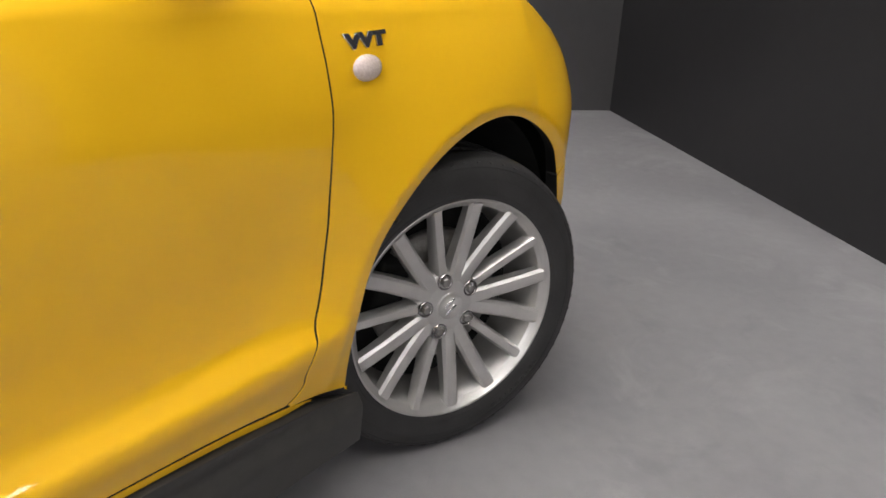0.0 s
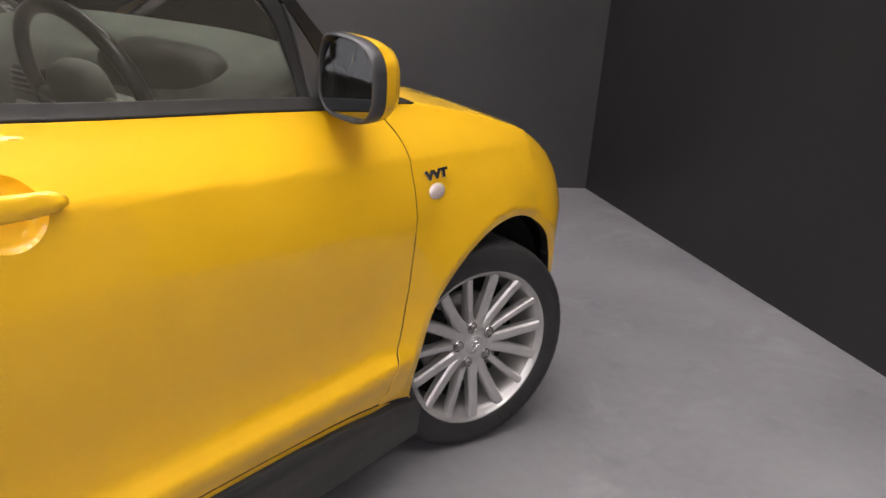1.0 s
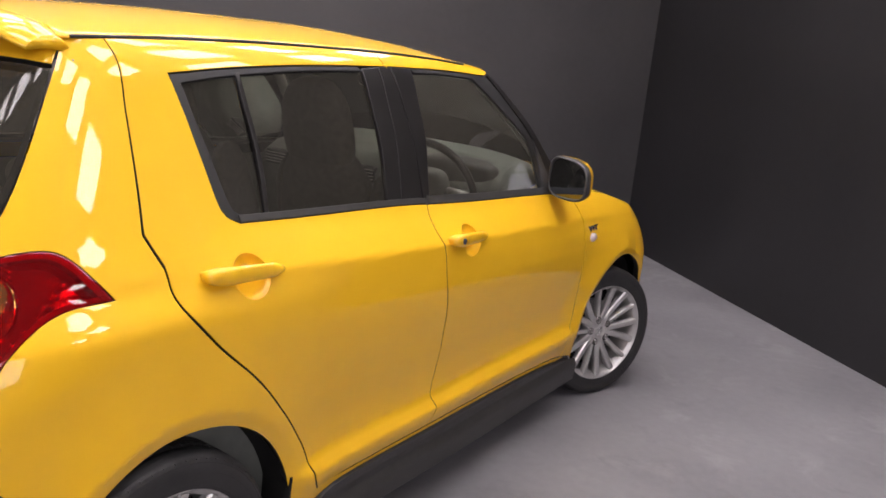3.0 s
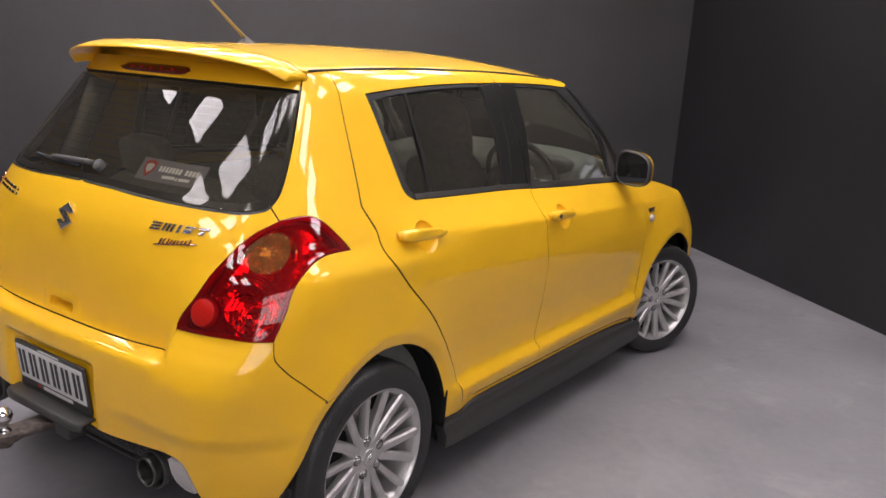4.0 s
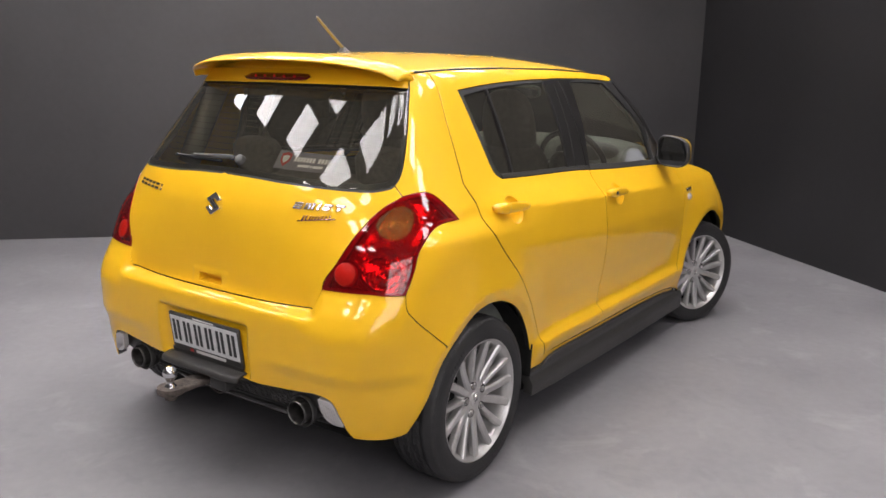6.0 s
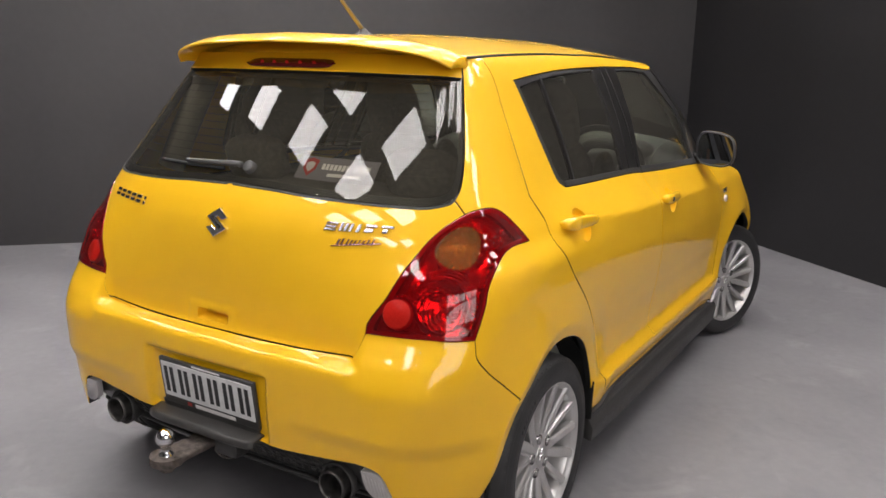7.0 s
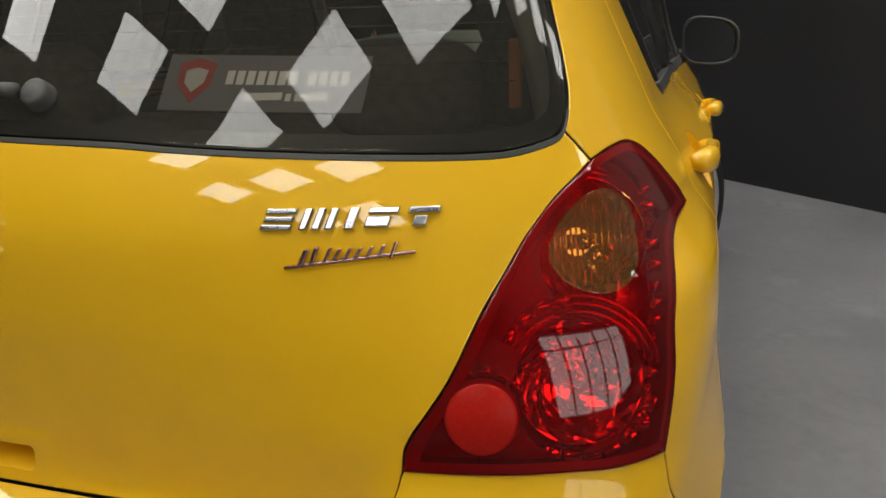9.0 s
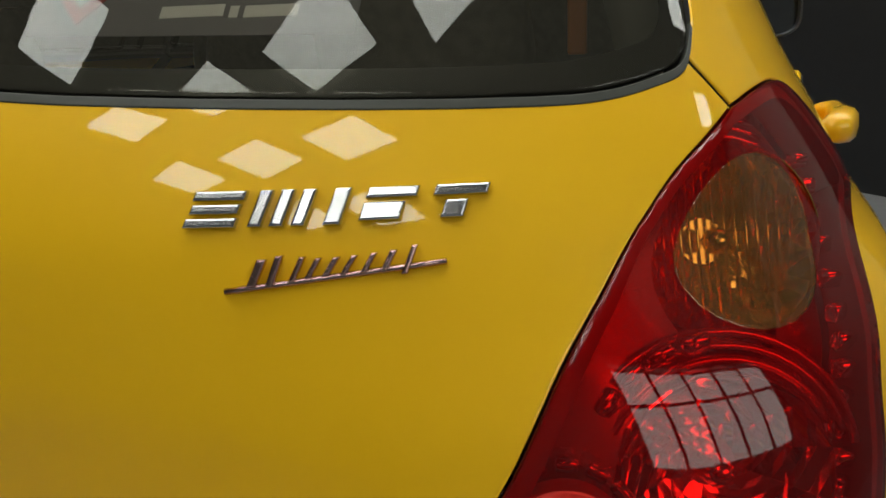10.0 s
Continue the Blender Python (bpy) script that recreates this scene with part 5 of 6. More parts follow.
            low = 0.030 + 0.036 * t
            sec = []
            for dx, dh in ((-1.0, low), (-0.95, top - 0.006), (-0.62, top - 0.0004), (0, top + 0.0008), (0.62, top - 0.0004), (0.95, top - 0.006), (1.0, low)):
                ty, tz = -math.sin(a), math.cos(a)
                sec.append(bm.verts.new((dh, r * math.cos(a) + dx * hw * ty, r * math.sin(a) + dx * hw * tz)))
            secs.append(sec)
        for p, q in zip(secs, secs[1:]):
            for j in range(6):
                bm.faces.new((p[j], p[j + 1], q[j + 1], q[j]))
            bm.faces.new((p[6], p[0], q[0], q[6]))
        bm.faces.new(secs[0])
        bm.faces.new(secs[-1])
        bmesh.ops.recalc_face_normals(bm, faces=bm.faces)
        sp = part("spoke", bm, ALLOY, rim)
        for pol in sp.data.polygons:
            pol.use_smooth = True
        sp.data.set_sharp_from_angle(angle=radians(35))
    for g in range(5):
        a = radians(90 + 72 * g)
        q = Matrix.Translation((0, 0.0535 * math.cos(a), 0.0535 * math.sin(a)))
        bm = lathe([(0.050, 0.0155), (0.0668, 0.0155), (0.0668, 0.0128), (0.056, 0.0120)], 24)
        part("nut_recess", bm, DARK_CHROME, rim).matrix_basis = q
        bm = lathe([(0.050, 0.0098), (0.066, 0.0098), (0.0705, 0.0075), (0.0715, 0.0001)], 6)
        part("wheel_nut", bm, STEEL, rim, smooth=False).matrix_basis = q
    cap = part("centre_cap", lathe([(0.060, 0.0295), (0.0675, 0.0288), (0.0688, 0.0265), (0.0672, 0.0245), (0.0672, 0.0001)], 48), ALLOY, rim, "silver centre cap with plain mark")
    for sh in (-0.0075, 0.0075):
        part("cap_mark", block(0.0668, -0.0135, -0.0032, 0.0692, 0.0135, 0.0032, 0.0008, 1, Matrix.Translation((0, 0, sh)) @ Matrix.Rotation(0.42, 4, "X")), CHROME, cap)
    part("brake_disc", lathe([(0.005, 0.072), (0.012, 0.075), (0.012, 0.135), (-0.010, 0.135)], 60), STEEL, w, "dull steel brake disc")
    part("brake_caliper", block(-0.035, -0.045, 0.085, 0.035, 0.075, 0.150, 0.012, 2, Matrix.Rotation(1.1, 4, "X")), UNDER, w)
    bm = bmesh.new()
    bmesh.ops.create_circle(bm, cap_ends=True, segments=48, radius=0.19, matrix=Matrix.Translation((-0.02, 0, 0)) @ Matrix.Rotation(math.pi / 2, 4, "Y"))
    part("brake_shield", bm, UNDER, w)
    return w


first_wheel = wheel()
STEER = -22
first_wheel.matrix_basis = Matrix.Translation((0.722, -0.002, 0.300)) @ Matrix.Rotation(radians(10), 4, "X")
copy_thing(first_wheel, Matrix.Translation((0.720, 2.412, 0.300)) @ Matrix.Rotation(radians(STEER), 4, "Z") @ Matrix.Rotation(radians(14), 4, "X"))
copy_thing(first_wheel, Matrix.Translation((-0.722, -0.002, 0.300)) @ Matrix.Rotation(math.pi, 4, "Z") @ Matrix.Rotation(radians(40), 4, "X"))
copy_thing(first_wheel, Matrix.Translation((-0.720, 2.412, 0.300)) @ Matrix.Rotation(math.pi + radians(STEER), 4, "Z") @ Matrix.Rotation(radians(25), 4, "X"))
# mud flaps
for sgn in (1, -1):
    bm = sheet(lambda s, t: (sgn * (0.66 + 0.14 * s), 0.386 - 0.010 * t + 0.0 * s, 0.40 - 0.13 * t), 6, 6, 0.006)
    part("mud_flap", bm, UNDER, car, "black rubber mud flap")


# ---------------------------------------------------------------- door mirrors
def door_mirror(sgn):
    mir = new("door_mirror")
    mir.parent = car

    TILT = -0.04

    def shape(a, k, f):
        """Section of the housing: a angle, k depth 0..1 from glass to nose."""
        w, h = 0.092 * f, 0.079 * f
        c, s = math.cos(a), math.sin(a)
        e = 0.62
        return w * np.sign(c) * abs(c) ** e, h * np.sign(s) * abs(s) ** e * (1 - 0.10 * np.sign(c) * abs(c))

    def build(stations, turn=-0.28, tilt=TILT):
        bm = bmesh.new()
        rings = []
        for d, f, dx in stations:
            rings.append([bm.verts.new((sgn * (0.800 + dx + shape(a, d, f)[0]), 1.785 + d + turn * shape(a, d, f)[0] + tilt * shape(a, d, f)[1], 1.050 + shape(a, d, f)[1] - 0.06 * shape(a, d, f)[0])) for a in [2 * math.pi * k / 40 for k in range(40)]])
        for p, q in zip(rings, rings[1:]):
            for k in range(40):
                bm.faces.new((p[k], p[(k + 1) % 40], q[(k + 1) % 40], q[k]))
        return bm, rings

    bm, r = build([(0.030, 1.0, 0), (0.06, 0.975, -0.003), (0.09, 0.88, -0.008), (0.112, 0.70, -0.014), (0.125, 0.45, -0.018), (0.130, 0.15, -0.02)])
    bm.faces.new(r[-1])
    bmesh.ops.recalc_face_normals(bm, faces=bm.faces)
    part("housing", bm, YELLOW, mir, "yellow mirror housing")
    bm, r = build([(0.034, 0.985, 0), (0.010, 1.0, 0), (-0.004, 0.985, 0), (-0.008, 0.945, 0), (-0.006, 0.92, 0), (0.010, 0.915, 0), (0.068, 0.90, 0)])
    bmesh.ops.recalc_face_normals(bm, faces=bm.faces)
    part("bezel", bm, material("grey mirror bezel", (0.045, 0.045, 0.048), 0.4), mir, "dark grey bezel")
    bm, r = build([(0.034, 0.905, 0), (0.026, 0.900, 0)], 0.04, 0.08)
    bm.faces.new(r[-1])
    bmesh.ops.recalc_face_normals(bm, faces=bm.faces)
    part("mirror_glass", bm, MIRROR, mir, "mirror glass", False)
    part("mirror_arm", tube([(sgn * 0.690, 1.850, 0.992), (sgn * 0.725, 1.845, 1.000), (sgn * 0.765, 1.835, 1.012)], [0.030, 0.022, 0.020], 12), BLACK_TRIM, mir)


for sgn in (1, -1):
    door_mirror(sgn)


# ---------------------------------------------------------------- badges, plate, wiper, tow bar
def surface_frame(m, z, surface=body_flat):
    """A frame on the body: x along it to the right as seen from outside, y up, z outwards."""
    q = np.array([[m, z]])
    c, n = Vector(surface(q[:, 0], q[:, 1])[0]), Vector(normal_of(surface, q)[0])
    up = (Vector((0, 0, 1)) - n * n.z).normalized()
    side = up.cross(n)
    return Matrix((side, up, n)).transposed().to_4x4(), c


def on_body(m, z, lift=0.0, turn=0.0):
    r, c = surface_frame(m, z)
    return Matrix.Translation(c) @ r @ Matrix.Rotation(turn, 4, "Z") @ Matrix.Translation((0, 0, lift))


def prism(points, h, bevel=0.0):
    """A flat outline raised to h, with a bevelled top."""
    bm = bmesh.new()
    f = bm.faces.new([bm.verts.new((x, y, 0)) for x, y in points])
    r = bmesh.ops.extrude_face_region(bm, geom=[f])
    top = [v for v in r["geom"] if isinstance(v, bmesh.types.BMVert)]
    bmesh.ops.translate(bm, verts=top, vec=(0, 0, h))
    bmesh.ops.recalc_face_normals(bm, faces=bm.faces)
    if bevel:
        edges = [e for e in bm.edges if all(v in top for v in e.verts)]
        bmesh.ops.bevel(bm, geom=edges, offset=bevel, segments=3, profile=0.5, affect="EDGES", clamp_overlap=True)
    return bm


model = new("model_badge")
model.parent = hatch
tagged(model, "chrome slanted model badge in plain strokes")
# five groups of plain slanted chrome strokes, each as (x, y, half width, half height)
STROKES = [[(0, 0.0085, 0.0165, 0.003), (0, 0, 0.0155, 0.003), (0, -0.0085, 0.0165, 0.003)],
           [(-0.0135, 0, 0.0042, 0.0115), (0, 0, 0.0042, 0.0115), (0.0135, 0, 0.0042, 0.0115)],
           [(0, 0, 0.0052, 0.0115)],
           [(0, 0.0078, 0.0155, 0.0034), (-0.003, -0.004, 0.0125, 0.0056)],
           [(0, 0.0078, 0.0165, 0.0034), (-0.001, -0.004, 0.0070, 0.0056)]]
for u, group in zip((0.362, 0.403, 0.436, 0.466, 0.506), STROKES):
    mm = m_at(u, 1.003)
    for x, y, w, h in group:
        pts = [(x + sx * w + 0.36 * (y + sy * h), y + sy * h) for sx, sy in ((-1, -1), (1, -1), (1, 1), (-1, 1))]
        part("badge_stroke", prism(pts, 0.0045, 0.0016), SATIN_CHROME, model, smooth=False).matrix_basis = on_body(mm, 1.003, 0.001)
# second line: small slanted bars on a thin ribbon
for x, w, h in ((-0.047, 0.006, 0.008), (-0.036, 0.005, 0.0095), (-0.022, 0.004, 0.0075), (-0.012, 0.004, 0.006), (-0.001, 0.0045, 0.0055), (0.010, 0.004, 0.0055), (0.022, 0.004, 0.006), (0.034, 0.0045, 0.0065), (0.047, 0.004, 0.0085)):
    pts = [(x - w / 2 - 0.004, -h), (x + w / 2 - 0.004, -h), (x + w / 2 + 0.004, h), (x - w / 2 + 0.004, h)]
    part("badge_bar", prism(pts, 0.004, 0.0014), RED_CHROME, model, smooth=False).matrix_basis = on_body(m_at(0.436, 0.968), 0.970, 0.001, 0.07)
pts = [(-0.066 + 0.136 * t, -0.012 + 0.016 * t, 0.0015) for t in np.linspace(0, 1, 8)]
part("badge_stroke", tube(pts, 0.0020, 6), RED_CHROME, model).matrix_basis = on_body(m_at(0.436, 0.968), 0.968, 0.0)

maker = new("maker_badge")
maker.parent = hatch
tagged(maker, "chrome maker badge in plain upright blocks")
for k in range(6):
    mm = m_at(-0.525 + 0.0355 * k, 1.0)
    w = (0.026, 0.026, 0.025, 0.026, 0.027, 0.010)[k]
    for y0, y1 in ((-0.0125, -0.0025), (0.0025, 0.0125)):
        bm = block(-w / 2, y0, 0, w / 2, y1, 0.0035, 0.0015, 1)
        part("badge_block", bm, DARK_CHROME, maker, smooth=False).matrix_basis = on_body(mm, 1.001 - 0.001 * k, 0.001)

emblem = new("emblem")
emblem.parent = hatch
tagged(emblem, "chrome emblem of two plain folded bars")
tip = [(0.004, 0.041), (0.038, 0.016), (0.018, 0.009), (0.002, 0.018), (-0.006, 0.012), (0.030, -0.012), (0.014, -0.022), (-0.038, 0.014)]
for turn in (0, math.pi):
    part("emblem_bar", prism(tip, 0.007, 0.003), CHROME, emblem, smooth=False).matrix_basis = on_body(0.0, 0.977, 0.001, turn)

# VVT mark and side indicator on the fenders
for sgn in (1, -1):
    cu = bpy.data.curves.new("mark", "FONT")
    cu.body, cu.size, cu.extrude, cu.bevel_depth, cu.shear, cu.align_x = "VVT", 0.037, 0.0015, 0.0008, 0.0, "CENTER"
    cu.offset = 0.0022
    tmp = bpy.data.objects.new("mark", cu)
    me = bpy.data.meshes.new_from_object(tmp)
    bpy.data.objects.remove(tmp)
    me.materials.append(SATIN_CHROME)
    ob = new("engine_badge", me)
    ob.parent = car
    tagged(ob, "small chrome VVT lettering")
    fu = float(to_flat(flank_u(2.122, 0.811)))
    q = on_body(fu, 0.811, 0.001) @ Matrix.Diagonal((1.28, 0.72, 1, 1))
    if sgn < 0:
        r = Matrix.Diagonal((-1, 1, 1, 1))
        q = r @ q @ Matrix.Diagonal((-1, 1, 1, 1))
    ob.matrix_basis = q
    q = on_body(float(to_flat(flank_u(2.118, 0.782))), 0.782, -0.001)
    bm = lathe([(0.011, 0.0001), (0.0105, 0.008), (0.0085, 0.0145), (0.0045, 0.0185), (0.0, 0.0198)], 32, "Z")
    for v in bm.verts:
        v.co.x *= 1.58
        v.co.y *= 0.97
    ob = part("side_indicator", bm, WHITE_PLASTIC, car, "oval frosted side indicator")
    ob.matrix_basis = q if sgn > 0 else Matrix.Diagonal((-1, 1, 1, 1)) @ q

# number plate in a black holder, with plain bars in place of its characters
plate = new("number_plate")
plate.parent = car
tagged(plate, "white plate with dark bars in a black holder")
tilt = Matrix.Translation((0.012, -0.552, 0.508)) @ Matrix.Rotation(radians(90 + 7.5), 4, "X")
hold = part("holder", block(-0.186, -0.0735, -0.010, 0.186, 0.072, 0.002, 0.005, 2), BLACK_TRIM, plate, "black plastic holder")
hold.matrix_basis = tilt
part("plate_face", block(-0.1775, -0.049, 0.001, 0.1775, 0.0615, 0.0038, 0.0015, 1), PLATE_WHITE, plate, smooth=False).matrix_basis = tilt
for k in range(6):
    for dx in (-0.0118, 0.0118):
        x = -0.147 + 0.0585 * k + dx
        part("plate_bar", block(x - 0.0074, -0.034, 0.0036, x + 0.0074, 0.048, 0.0052, 0.0008, 1), INK, plate, smooth=False).matrix_basis = tilt
part("holder_bar", block(-0.058, -0.0665, 0.001, 0.100, -0.0545, 0.003, 0.001, 1), PALE, plate, smooth=False).matrix_basis = tilt
part("holder_bar", block(-0.090, -0.0665, 0.001, -0.072, -0.0545, 0.003, 0.001, 1), RED_PRINT, plate, smooth=False).matrix_basis = tilt
part("holder_bar", block(-0.050, 0.0640, 0.001, 0.060, 0.0695, 0.003, 0.001, 1), PALE, plate, smooth=False).matrix_basis = tilt

# tow bar with ball
tow = new("tow_bar")
tow.parent = car
tagged(tow, "rusty tow bar with a steel ball")
part("tongue", block(-0.044, -0.715, 0.352, 0.040, -0.42, 0.370, 0.006), RUST, tow).matrix_basis = Matrix.Rotation(0, 4, "Z")
part("tongue_end", lathe([(0.350, 0.0001), (0.350, 0.046), (0.372, 0.046), (0.372, 0.0001)], 32, "Z"), RUST, tow, smooth=False).matrix_basis = Matrix.Translation((-0.004, -0.690, 0))
part("tow_ball", lathe([(0.370, 0.021), (0.375, 0.020), (0.379, 0.015), (0.394, 0.013), (0.399, 0.0165), (0.407, 0.0225), (0.419, 0.025), (0.431, 0.0225), (0.439, 0.0165), (0.4435, 0.009), (0.444, 0.0001)], 32, "Z"), CHROME, tow, "bright steel tow ball").matrix_basis = Matrix.Translation((-0.006, -0.690, 0))
part("ball_nut", lathe([(0.325, 0.0001), (0.325, 0.021), (0.349, 0.021), (0.349, 0.0001)], 6, "Z"), RUST, tow, smooth=False).matrix_basis = Matrix.Translation((-0.006, -0.690, 0))
part("socket", block(0.055, -0.575, 0.345, 0.135, -0.52, 0.395, 0.006), BLACK_TRIM, tow, "black trailer socket")
part("cross_beam", block(-0.40, -0.46, 0.300, 0.40, -0.41, 0.350, 0.008), UNDER, tow)
part("safety_loop", tube([(0.06 + 0.035 * math.cos(a), -0.545, 0.338 + 0.018 * math.sin(a)) for a in [2 * math.pi * k / 20 for k in range(20)]], 0.004, 8, True), RUST, tow)

# rear wiper
wiper = new("rear_wiper")
wiper.parent = hatch
q = on_body(0.045, 1.122, 0.0)
part("wiper_pivot", lathe([(0.0, 0.0185), (0.012, 0.0175), (0.017, 0.0165), (0.019, 0.013), (0.0185, 0.0105), (0.0195, 0.009), (0.0195, 0.0001)], 28, "Z"), WIPER_GREY, wiper, "domed grey wiper pivot").matrix_basis = q
pts = [on_body(m_at(x, 1.115), 1.122 - 0.006 * abs(x) / 0.3, 0.020 - 0.008 * abs(x) / 0.3).translation for x in np.linspace(0.03, -0.20, 14)]
part("wiper_arm", tube([tuple(p) for p in pts], [0.009 - 0.003 * k / 13 for k in range(14)], 8), WIPER_GREY, wiper)
pts = [on_body(m_at(x, 1.115), 1.112, 0.008).translation for x in np.linspace(-0.04, -0.33, 18)]
part("wiper_blade", tube([tuple(p) for p in pts], 0.006, 6), SEAL_AND_GAP_SHADE, wiper)

# film sticker inside the rear glass
st = new("window_sticker")
st.parent = hatch
tagged(st, "grey film sticker with pale bars and a red shield")
loop = [(m_at(x, z), z) for x, z in ((0.196, 1.113), (0.425, 1.106), (0.425, 1.163), (0.196, 1.170))]
panel("film", loop, STICKER, st, lift=-0.0055, depth=0.0006, seam=0.0, soft=0.0002, gap=0.03)
WORDS = [(0.2685 + 0.0118 * k, 0.0088, 1.1375, 1.1515) for k in range(7)] + [(0.3605 + 0.0118 * k, 0.0088, 1.1375, 1.1515) for k in range(4)] + [(0.292, 0.044, 1.1215, 1.1290), (0.340, 0.006, 1.1215, 1.1290), (0.350, 0.036, 1.1215, 1.1290)]
for x0, wide, z0, z1 in WORDS:
    x1, drop = x0 + wide, 0.03 * (x0 - 0.265)
    loop = [(m_at(x, z), z) for x, z in ((x0, z0 - drop), (x1, z0 - drop), (x1, z1 - drop), (x0, z1 - drop))]
    panel("sticker_bar", loop, STICKER_TEXT, st, lift=-0.005, depth=0.0003, seam=0.0, soft=0.0001, gap=0.02)
shield = [(0.210, 1.160), (0.232, 1.165), (0.254, 1.159), (0.251, 1.136), (0.232, 1.119), (0.213, 1.137)]
panel("sticker_shield", [(m_at(x, z), z) for x, z in shield], RED_PRINT, st, lift=-0.005, depth=0.0003, seam=0.0, soft=0.0001, gap=0.02)
panel("sticker_shield", [(m_at(0.232 + (x - 0.232) * 0.6, z), 1.143 + (z - 1.143) * 0.55) for x, z in shield], PALE, st, lift=-0.0046, depth=0.0003, seam=0.0, soft=0.0001, gap=0.02)


# ---------------------------------------------------------------- cabin
def cushion(x, y, z, w, l, h, turn=0.0, puff=0.55, taper=0.0):
    """A padded block: super-ellipsoid with a firm edge."""
    bm = bmesh.new()
    bmesh.ops.create_uvsphere(bm, u_segments=28, v_segments=18, radius=1)
    for v in bm.verts:
        c = [math.copysign(abs(k) ** puff, k) for k in v.co]
        s = 1 - taper * (c[2] * 0.5 + 0.5)
        v.co = (c[0] * w / 2 * s, c[1] * l / 2, c[2] * h / 2)
    bmesh.ops.transform(bm, matrix=Matrix.Translation((x, y, z)) @ Matrix.Rotation(turn, 4, "X"), verts=bm.verts)
    return bm


def seat(x, y):
    s = new("front_seat")
    s.parent = car
    tagged(s, "dark cloth front seat with headrest")
    part("seat_base", cushion(x, y + 0.10, 0.47, 0.50, 0.52, 0.18, 0.12), CLOTH, s)
    part("backrest", cushion(x, y - 0.20, 0.84, 0.50, 0.16, 0.66, 0.30, 0.62, 0.36), CLOTH, s)
    for k in (-1, 1):
        part("bolster", cushion(x + k * 0.20, y - 0.14, 0.82, 0.10, 0.16, 0.56, 0.30, 0.7, 0.2), CLOTH, s)
    part("headrest", cushion(x, y - 0.315, 1.21, 0.28, 0.11, 0.31, 0.25, 0.72, 0.16), CLOTH, s)


seat(0.36, 1.20)
seat(-0.36, 1.20)
bench = new("rear_bench")
bench.parent = car
tagged(bench, "dark cloth rear bench with two headrests")
part("seat_base", cushion(0, 0.42, 0.48, 1.22, 0.50, 0.17, 0.1, 0.4), CLOTH, bench)
part("backrest", cushion(0, 0.13, 0.76, 1.22, 0.15, 0.56, 0.32, 0.35), CLOTH, bench)
for x in (-0.34, 0.34):
    part("headrest", cushion(x, 0.035, 1.085, 0.26, 0.10, 0.15, 0.25, 0.55, 0.1), CLOTH, bench)
part("load_cover", block(-0.60, -0.33, 0.955, 0.60, 0.02, 0.975, 0.006), CABIN, car, "dark parcel shelf")

dash = new("dashboard")
dash.parent = car
tagged(dash, "dark grey dashboard with round vents")


def dash_point(s, t):
    x = -0.66 + 1.32 * s
    prof = [(1.985, 1.080), (1.90, 1.074), (1.80, 1.054), (1.725, 1.01), (1.69, 0.945), (1.69, 0.86), (1.73, 0.76), (1.79, 0.64)]
    k = t * (len(prof) - 1)
    i = min(int(k), len(prof) - 2)
    f = k - i
    y = prof[i][0] * (1 - f) + prof[i + 1][0] * f
    z = prof[i][1] * (1 - f) + prof[i + 1][1] * f
    hump = math.exp(-((x - 0.36) / 0.19) ** 4) * math.exp(-((y - 1.74) / 0.10) ** 2)
    return x, y - 0.06 * (abs(x) / 0.66) ** 3 - 0.02 * hump, z + 0.035 * hump - 0.062 * (abs(x) / 0.66) ** 4


part("dash_body", sheet(dash_point, 44, 28, 0.01), CABIN, dash)
for x in (-0.09, 0.09, -0.56, 0.585):
    v = part("air_vent", block(x - 0.065, 1.672 - 0.04 * (abs(x) > 0.3), 0.905, x + 0.065, 1.715, 0.972, 0.01), BLACK_TRIM, dash)
    for k in range(4):
        part("vent_slat", block(x - 0.058, 1.666 - 0.04 * (abs(x) > 0.3), 0.917 + 0.013 * k, x + 0.058, 1.674 - 0.04 * (abs(x) > 0.3), 0.921 + 0.013 * k, 0.001, 1), STEEL, v)
part("centre_panel", block(-0.15, 1.672, 0.72, 0.15, 1.71, 0.89, 0.012), STEEL, dash, "silver-grey centre panel")
part("instrument_hood", cushion(0.36, 1.715, 1.01, 0.36, 0.12, 0.13, 0.2, 0.6), BLACK_TRIM, dash)
wheel_turn = Matrix.Translation((0.36, 1.545, 0.975)) @ Matrix.Rotation(radians(-66), 4, "X")
steer = new("steering_wheel")
steer.parent = car
tagged(steer, "black leather steering wheel with three spokes")
ring = [(0.182 * math.cos(a), 0.182 * math.sin(a), 0.0) for a in [2 * math.pi * k / 56 for k in range(56)]]
part("wheel_ring", tube(ring, 0.0155, 12, True), GLOSS_BLACK, steer).matrix_basis = wheel_turn
part("airbag_cover", cushion(0, -0.01, -0.01, 0.15, 0.13, 0.07, 0, 0.6), CABIN, steer).matrix_basis = wheel_turn
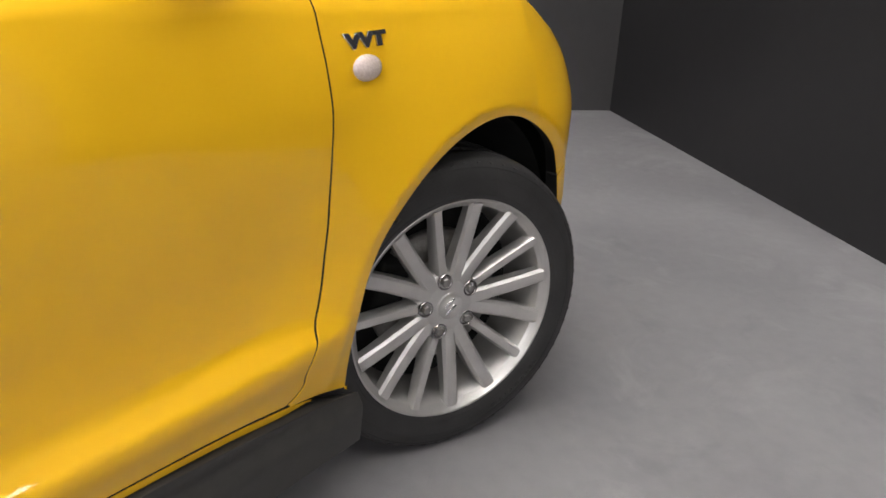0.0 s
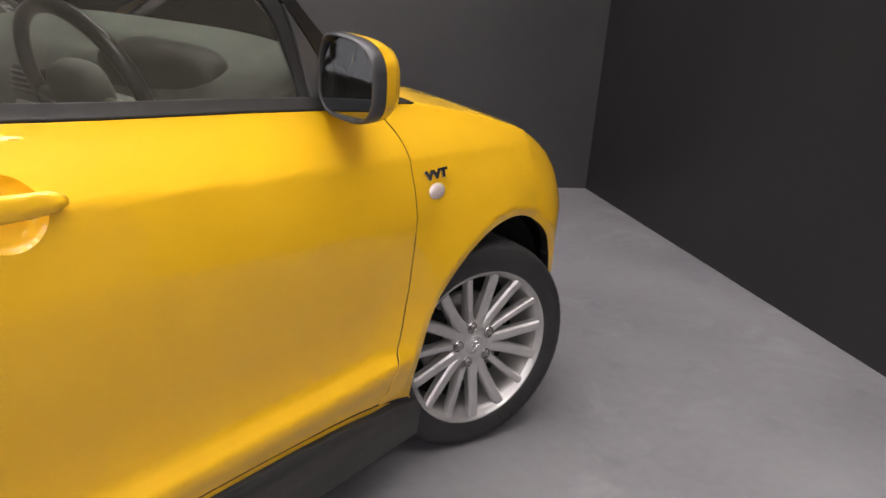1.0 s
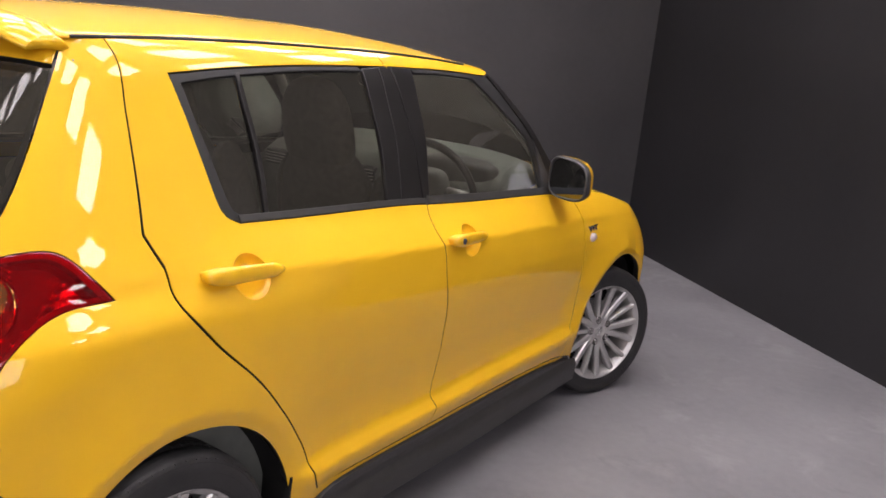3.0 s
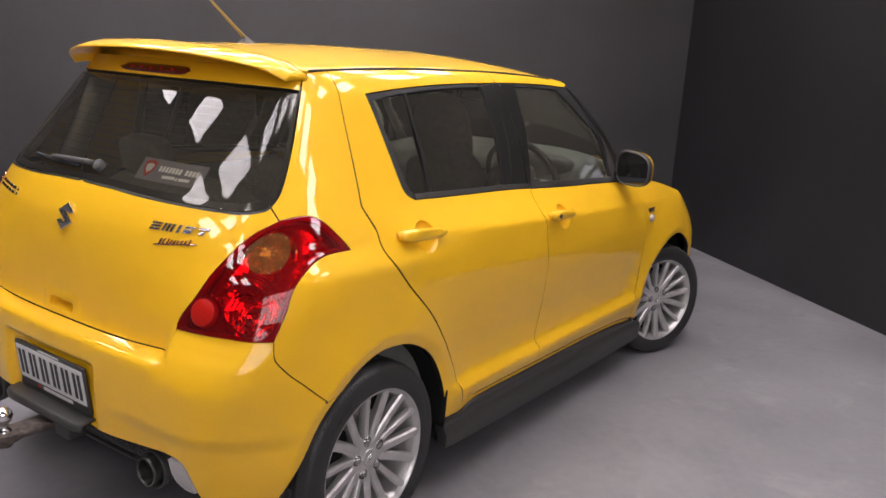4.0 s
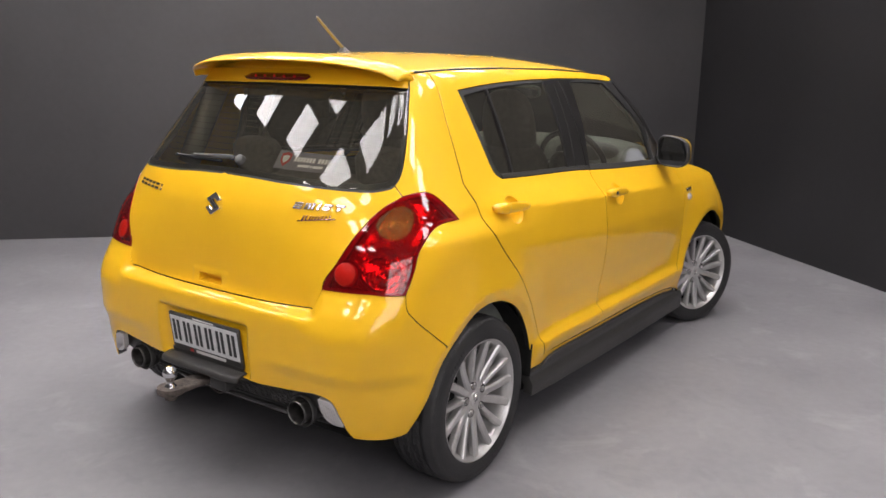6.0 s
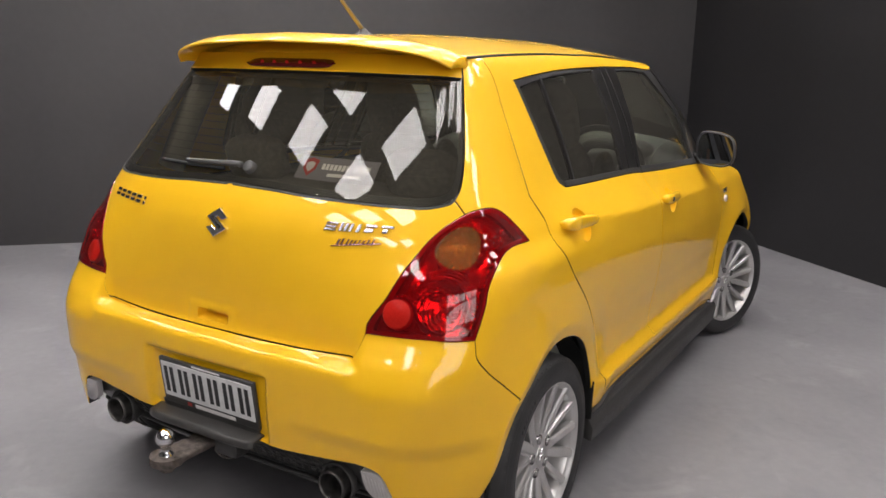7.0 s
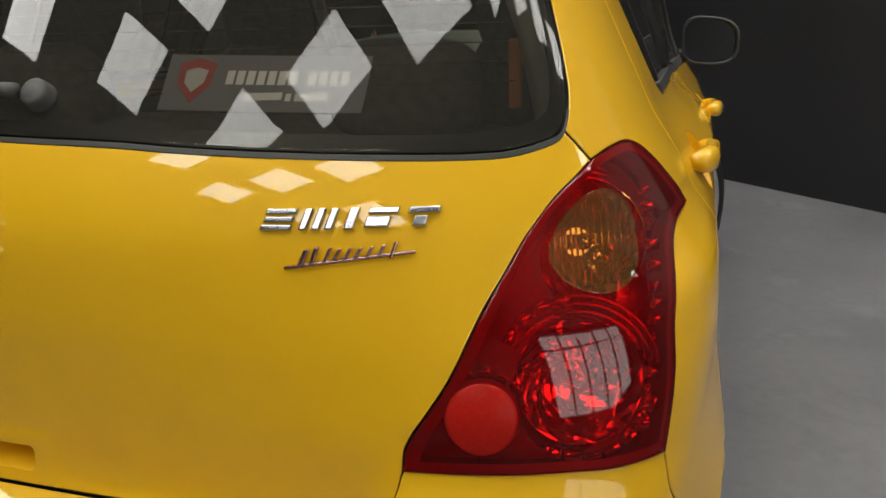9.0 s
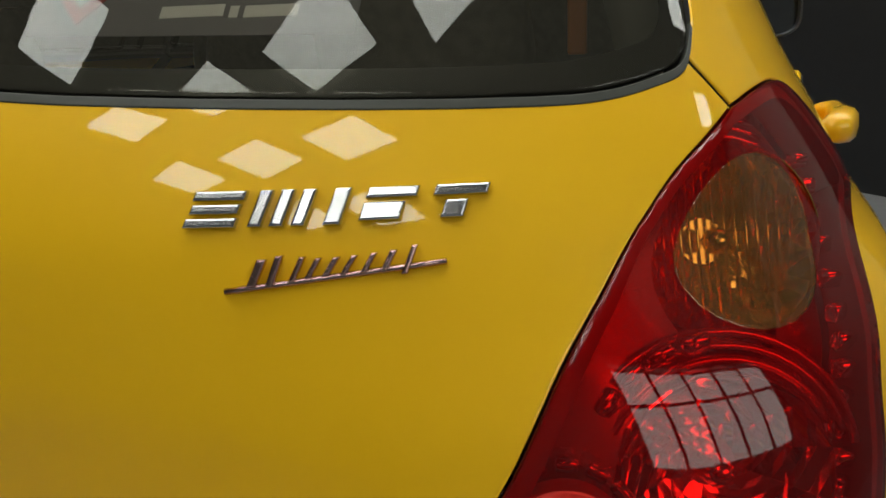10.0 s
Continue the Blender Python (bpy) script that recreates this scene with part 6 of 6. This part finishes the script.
for a in (0.1, math.pi - 0.1, math.pi / 2):
    part("wheel_spoke", tube([(0.05 * math.cos(a), 0.05 * math.sin(a), -0.015), (0.175 * math.cos(a), 0.175 * math.sin(a), 0.0)], [0.020, 0.012], 10), STEEL, steer).matrix_basis = wheel_turn
part("steering_column", tube([(0.36, 1.555, 0.955), (0.36, 1.75, 0.88)], [0.035, 0.05], 14), CABIN, car)
for k in (-1, 1):
    part("column_stalk", tube([(0.36 + k * 0.03, 1.59, 0.955), (0.36 + k * 0.17, 1.575, 0.975)], [0.008, 0.006], 8), CABIN, car)
mirror_in = part("rear_view_mirror", cushion(0.02, 1.60, 1.335, 0.21, 0.035, 0.065, 0.15, 0.5), CABIN, car, "black interior mirror")
part("mirror_face", cushion(0.02, 1.589, 1.332, 0.195, 0.02, 0.052, 0.15, 0.5), MIRROR, mirror_in)
for sgn in (1, -1):
    bm = sheet(lambda s, t: (sgn * (0.705 - 0.012 * math.sin(math.pi * t)), 0.12 + 1.80 * s, 0.32 + 0.655 * t), 24, 8, 0.012)
    part("door_card", bm, CABIN, car, "dark door lining")
    pts = [(sgn * 0.515, 1.53, 1.385), (sgn * 0.60, 1.72, 1.22), (sgn * 0.655, 1.96, 1.00)]
    part("pillar_lining", tube(pts, 0.022, 8), LINING, car)
    pts = [(sgn * 0.50, -0.02, 1.37), (sgn * 0.58, -0.06, 1.18), (sgn * 0.62, -0.10, 1.04)]
    part("pillar_lining", tube(pts, 0.045, 10), LINING, car, "pale grey pillar lining")
label_in = part("pass_sticker", sheet(lambda s, t: (-0.60 + 0.11 * s, 2.085 - 0.055 * s - 0.02 * t, 1.035 + 0.045 * t), 3, 3, 0.001), PALE, car, "small red and white windscreen label")
part("label_band", sheet(lambda s, t: (-0.60 + 0.11 * s, 2.083 - 0.055 * s - 0.02 * (0.72 + 0.28 * t), 1.035 + 0.045 * (0.72 + 0.28 * t)), 2, 2, 0.0008), RED_PRINT, label_in)
# small orange bar behind the right side of the rear glass
part("orange_bar", block(0.505, 0.02, 1.06, 0.525, 0.03, 1.16, 0.003), ORANGE, car, "small upright orange bar")
